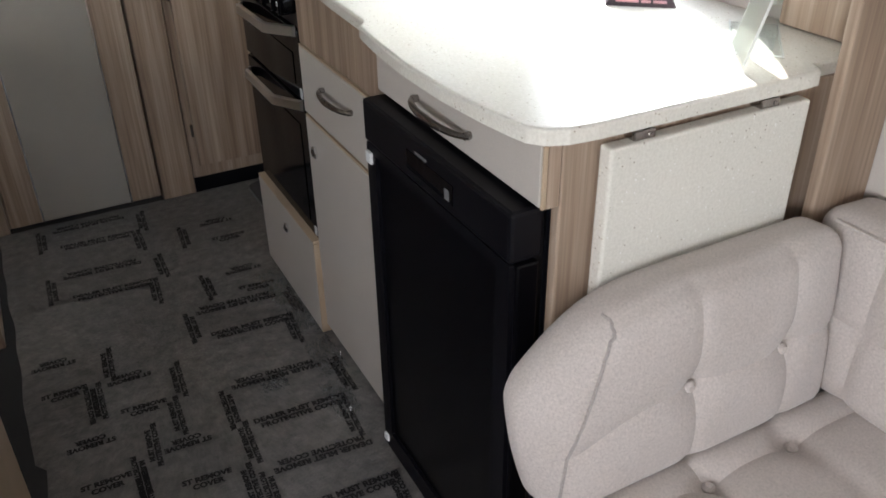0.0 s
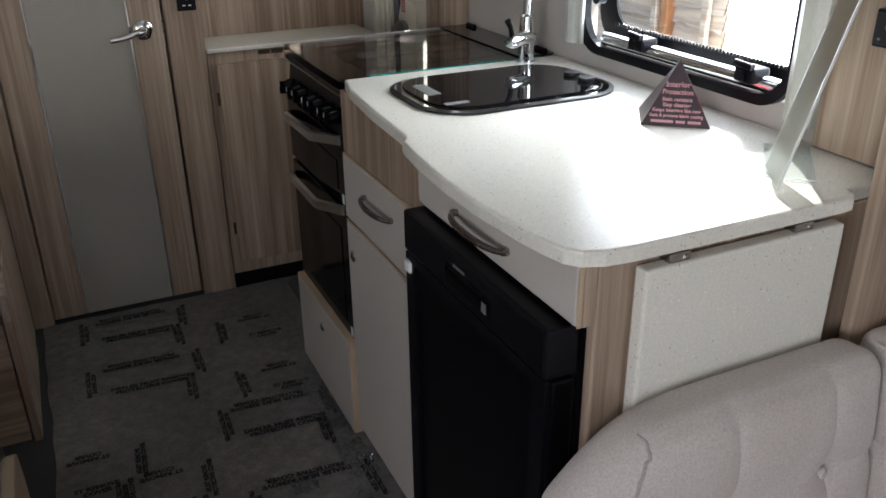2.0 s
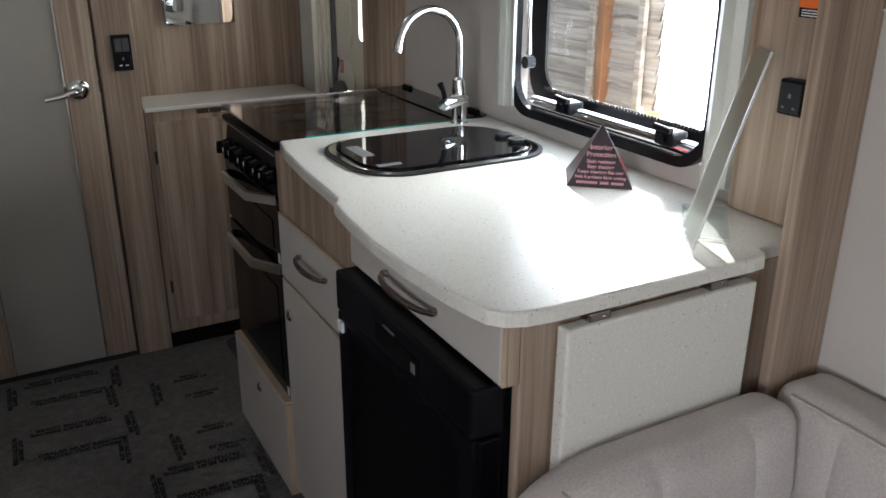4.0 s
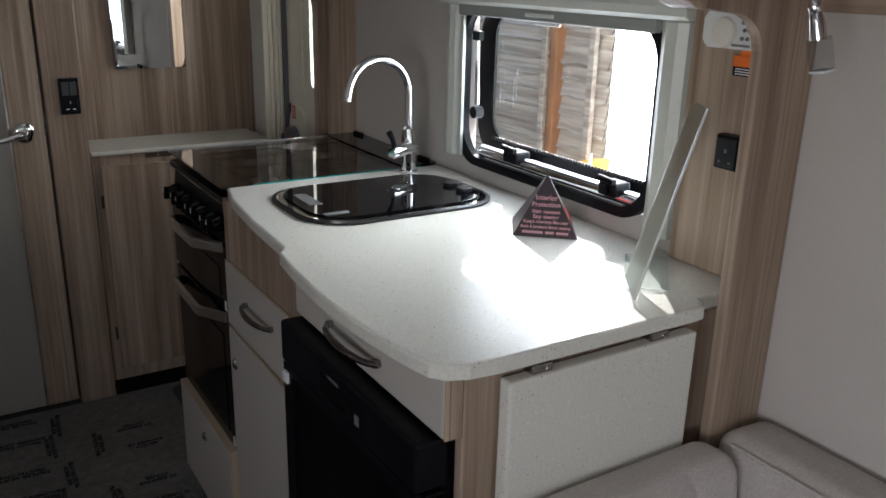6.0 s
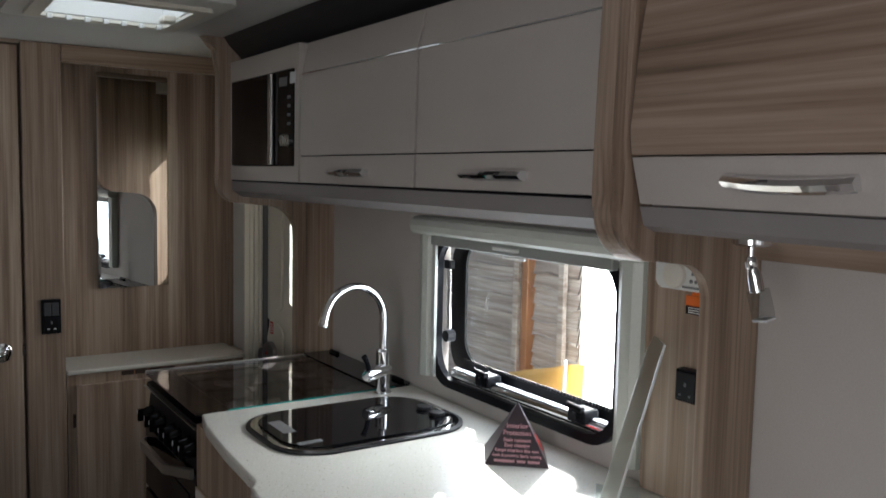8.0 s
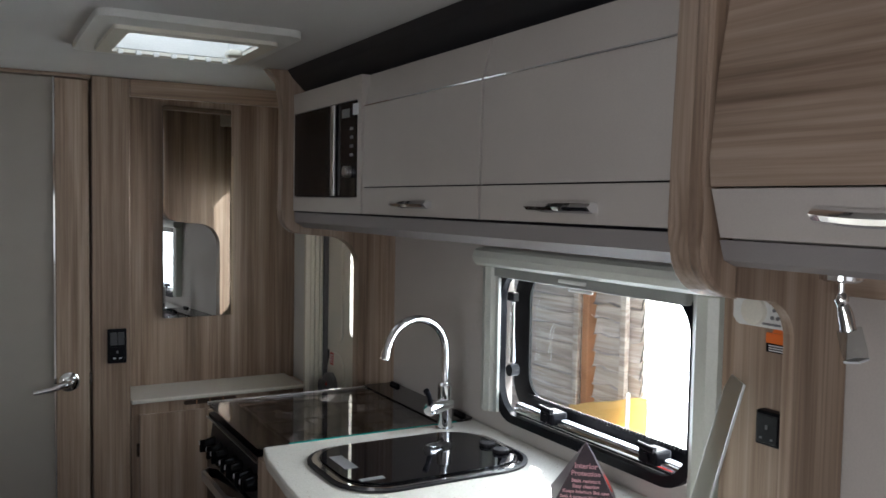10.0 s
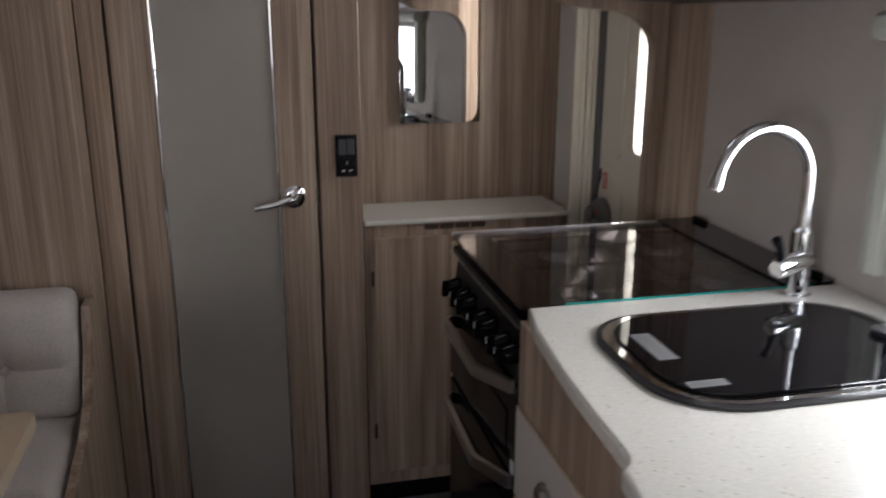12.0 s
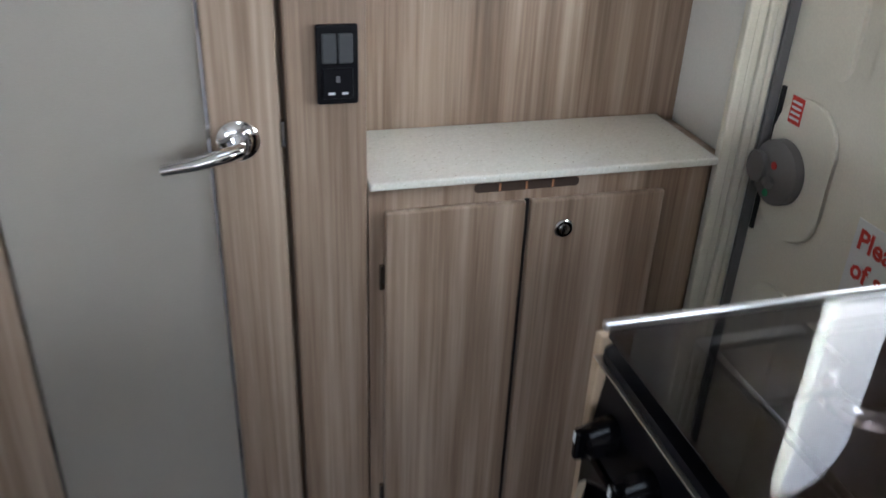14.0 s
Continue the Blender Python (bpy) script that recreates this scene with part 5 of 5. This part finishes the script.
part("back_cushion", placed(bm, MW), FABRIC, sf, "button-tufted back cushion along the wall", smooth=True)
part("piping", tube([MW @ Vector((-0.425 + 0.85 * q / 24, 0.1275, 0.0555)) for q in range(25)], 0.0026, 8), FABRIC, sf, smooth=True)
for k in range(2):
    y1 = 0.818 - k * 0.81
    bm = puff((0.60, 0.80, 0.15), 0.016, (0.42, 0.67), (0.91, 0.66, 0.41, 0.16), 0.040, 0.012, 0.012, 0.005, ((0.42, 0.91), (0.67, 0.91), (0.42, 0.66), (0.67, 0.66)))
    part("seat_cushion", placed(bm, Matrix.Translation((0.785, y1 - 0.40, 0.371))), FABRIC, sf, "button-tufted seat cushion", smooth=True)
    for u, v in ((0.42, 0.91), (0.67, 0.91), (0.42, 0.66), (0.67, 0.66)):
        c = Vector((0.785 + (u - 0.5) * 0.60, y1 - 0.40 + (v - 0.5) * 0.80, 0.371 + 0.075 - 0.019))
        part("button", tube([c, c + Vector((0, 0, 0.006)), c + Vector((0, 0, 0.010))], [0.0085, 0.009, 0.005], 14), FABRIC, sf, smooth=True)

# ---- dinette on the other side ----
pa = single("wall_partition", box(XL + 0.001, -0.12, 2.655, Y0 - 0.002, 0.0, ZC - 0.001, 0.003), WOOD_V, "pale wood-grain partition behind the dinette", "wall", "structure")
b1 = thing("dinette_bench", (-0.6, 2.4, 0.0), "upholstered dinette bench with curved wood end panel", "bench", "dinette benches")
part("base", box(-1.0, -0.140, 2.20, 2.64, 0.0, 0.33, 0.003), WOOD_X, b1)
prof = [(2.190, 0.0), (2.648, 0.0), (2.648, 0.70), (2.585, 0.70)] + [(2.56, 0.60), (2.50, 0.52), (2.42, 0.475), (2.32, 0.455), (2.25, 0.44), (2.205, 0.40), (2.190, 0.34)]
ep = part("end_panel", prism(prof, "x", -0.136, -0.116, 0.003), WOOD_V, b1, "wood-grain end panel with pale edge")
bm = puff((0.80, 0.44, 0.14), 0.0, (0.5,), (), 0.035, 0.02, 0.012, 0.006)
part("seat_cushion", placed(bm, Matrix.Translation((-0.545, 2.42, 0.405))), FABRIC, b1, smooth=True)
bm = puff((0.80, 0.27, 0.12), 0.014, (0.60, 0.83), (0.44,), 0.030, 0.014, 0.018, 0.012, ((0.83, 0.44), (0.60, 0.44)))
MB = Matrix.Translation((-0.545, 2.575, 0.605)) @ pose(0, 0, 0, 84, 0, 0)
part("back_cushion", placed(bm, MB), FABRIC, b1, "tufted back cushion", smooth=True)
for u in (0.83, 0.60):
    c = MB @ Vector(((u - 0.5) * 0.80, (0.44 - 0.5) * 0.27, 0.060 - 0.004))
    nn = (MB.to_3x3() @ Vector((0, 0, 1))).normalized()
    part("button", tube([c, c + nn * 0.006, c + nn * 0.010], [0.009, 0.0095, 0.006], 12), FABRIC, b1, smooth=True)

tb = thing("dinette_table", (-0.6, 1.8, 0.0), "freestanding wood-grain dinette table", "table")
part("tabletop", prism(rounded(-1.0, -0.115, 1.52, 2.085, 0.015), "z", 0.675, 0.700, 0.004), WOOD_EDGE, tb)
for x, y in ((-0.95, 1.58), (-0.95, 2.02), (-0.42, 1.58), (-0.42, 2.02)):
    part("leg", tube([(x, y, 0.0), (x, y, 0.675)], 0.016, 12), STEEL, tb, smooth=True)

b2 = thing("dinette_bench", (-0.6, 1.3, 0.0), "dinette bench with cushion still in plastic wrap", "bench", "dinette benches")
part("base", box(-1.0, -0.125, 0.95, 1.595, 0.0, 0.30, 0.003), WOOD_X, b2)
part("end_panel", prism([(0.95, 0.0), (1.60, 0.0), (1.60, 0.33), (1.585, 0.385), (1.55, 0.405), (0.95, 0.42)], "x", -0.123, -0.103, 0.003), WOOD_EDGE, b2)
bm = puff((0.84, 0.60, 0.14), 0.0, (0.5,), (), 0.035, 0.03, 0.012, 0.004)
part("seat_cushion", placed(bm, Matrix.Translation((-0.55, 1.28, 0.372))), FABRIC, b2, smooth=True)
bm = puff((0.86, 0.63, 0.155), 0.0, (), (), 0.035, 0.02, 0.01, 0.0)
for v in bm.verts:
    v.co += 0.006 * Vector((noise.noise(v.co * 22), noise.noise(v.co * 19 + Vector((3, 1, 2))), noise.noise(v.co * 25 + Vector((7, 5, 1)))))
part("wrapping", placed(bm, Matrix.Translation((-0.55, 1.28, 0.376))), WRAP, b2, "clear crinkled plastic wrapping", smooth=True)

# ---- outside: fence, glowing white boards, yellow sheet, ground ----
bm = bmesh.new()
nn_ = 40
gv = [[bm.verts.new((-60 + 120 * i / nn_, -60 + 120 * j / nn_, -0.55)) for j in range(nn_ + 1)] for i in range(nn_ + 1)]
for i in range(nn_):
    for j in range(nn_):
        bm.faces.new((gv[i][j], gv[i + 1][j], gv[i + 1][j + 1], gv[i][j + 1]))
single("ground", bm, GROUND, "gravelly earth around the caravan", "ground", "structure")

FXX = 3.05
fen = thing("fence", (FXX, 4.5, -0.55), "weathered overlapping-board garden fence with posts", "fence")
rng = random.Random(4)
for bay in range(4):
    ya, yb = 3.345 if bay == 0 else 3.80 + (bay - 1) * 1.82, 3.72 + bay * 1.82
    z = -0.50
    while z < 1.35:
        h = 0.115
        o = rng.uniform(-0.006, 0.006)
        wob = [rng.uniform(-0.012, 0.012) for _ in range(7)]
        bmb = bmesh.new()
        rws = []
        for q in range(7):
            yy = ya + (yb - ya) * q / 6
            rws.append([bmb.verts.new(p) for p in ((FXX + 0.016 + o, yy, z + 0.0), (FXX - 0.014 + o, yy, z - 0.022 + wob[q]), (FXX - 0.004 + o, yy, z - 0.022 + wob[q]), (FXX + 0.024 + o, yy, z + h))])
        for a, b in zip(rws, rws[1:]):
            for s in range(4):
                bmb.faces.new((a[s], a[(s + 1) % 4], b[(s + 1) % 4], b[s]))
        bmb.faces.new(rws[0]); bmb.faces.new(list(reversed(rws[-1])))
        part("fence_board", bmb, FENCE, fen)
        z += 0.088
    for q in ((0.28,) if bay == 0 else (0.02, 0.5, 1.0)):
        yy = ya + (yb - ya) * q
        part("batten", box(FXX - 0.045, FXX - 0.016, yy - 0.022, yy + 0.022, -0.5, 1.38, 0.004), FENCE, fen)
    part("fence_post", box(FXX - 0.04, FXX + 0.03, yb + 0.012, yb + 0.065, -0.55, 1.5, 0.006), POST, fen, "reddish stained timber post")
cane = single("garden_cane", tube([(2.86, 4.36, -0.55), (2.96, 4.52, 1.2)], 0.007, 8), GREY, "grey cane leaning on the fence", "cane", at=(2.86, 4.36, -0.55))
# self-lit boards; the unseen upper one is added for the hob lid's reflection
single("backdrop", box(3.5, 3.51, 3.2, 4.2, 1.45, 3.6, bm=box(2.985, 2.995, -1.5, 3.262, -0.55, 3.3)), GLOW, "glowing white boards added beside the fence and above it", "backdrop", "structure")
bm = bmesh.new()
vv = [[bm.verts.new((2.78 + 0.13 * i / 12, 3.02 + 0.13 * i / 12 + 0.60 * j / 12, -0.50 + (0.995 - 0.165 * j / 12) * (i / 12) + 0.012 * noise.noise(Vector((i * 0.4, j * 0.4, 3))))) for j in range(13)] for i in range(13)]
for i in range(12):
    for j in range(12):
        bm.faces.new((vv[i][j], vv[i + 1][j], vv[i + 1][j + 1], vv[i][j + 1]))
bmesh.ops.solidify(bm, geom=bm.faces[:], thickness=0.02)
single("yellow_sheet", bm, YELLOW, "yellow tarpaulin sheet heaped by the fence", "tarpaulin", at=(2.3, 3.4, -0.5), smooth=True)
single("white_pole", tube([(2.45, 2.80, -0.55), (2.865, 3.24, 0.50)], 0.010, 10), PAPER, "thin white pole leaning over the yellow sheet", "pole", at=(2.45, 2.80, -0.55))
wd = bmesh.new()
for k in range(160):
    c = Vector((rng.uniform(2.75, 2.95), rng.uniform(3.3, 5.2), rng.uniform(-0.5, 0.30)))
    d = Vector((rng.uniform(-1, 1), rng.uniform(-1, 1), rng.uniform(0.1, 1))).normalized() * rng.uniform(0.03, 0.07)
    s = d.orthogonal().normalized() * 0.018
    wd.faces.new([wd.verts.new(p) for p in (c, c + d * 0.5 + s, c + d, c + d * 0.5 - s)])
single("weeds", wd, LEAF, "green weeds at the fence foot", "weeds", "stuff")
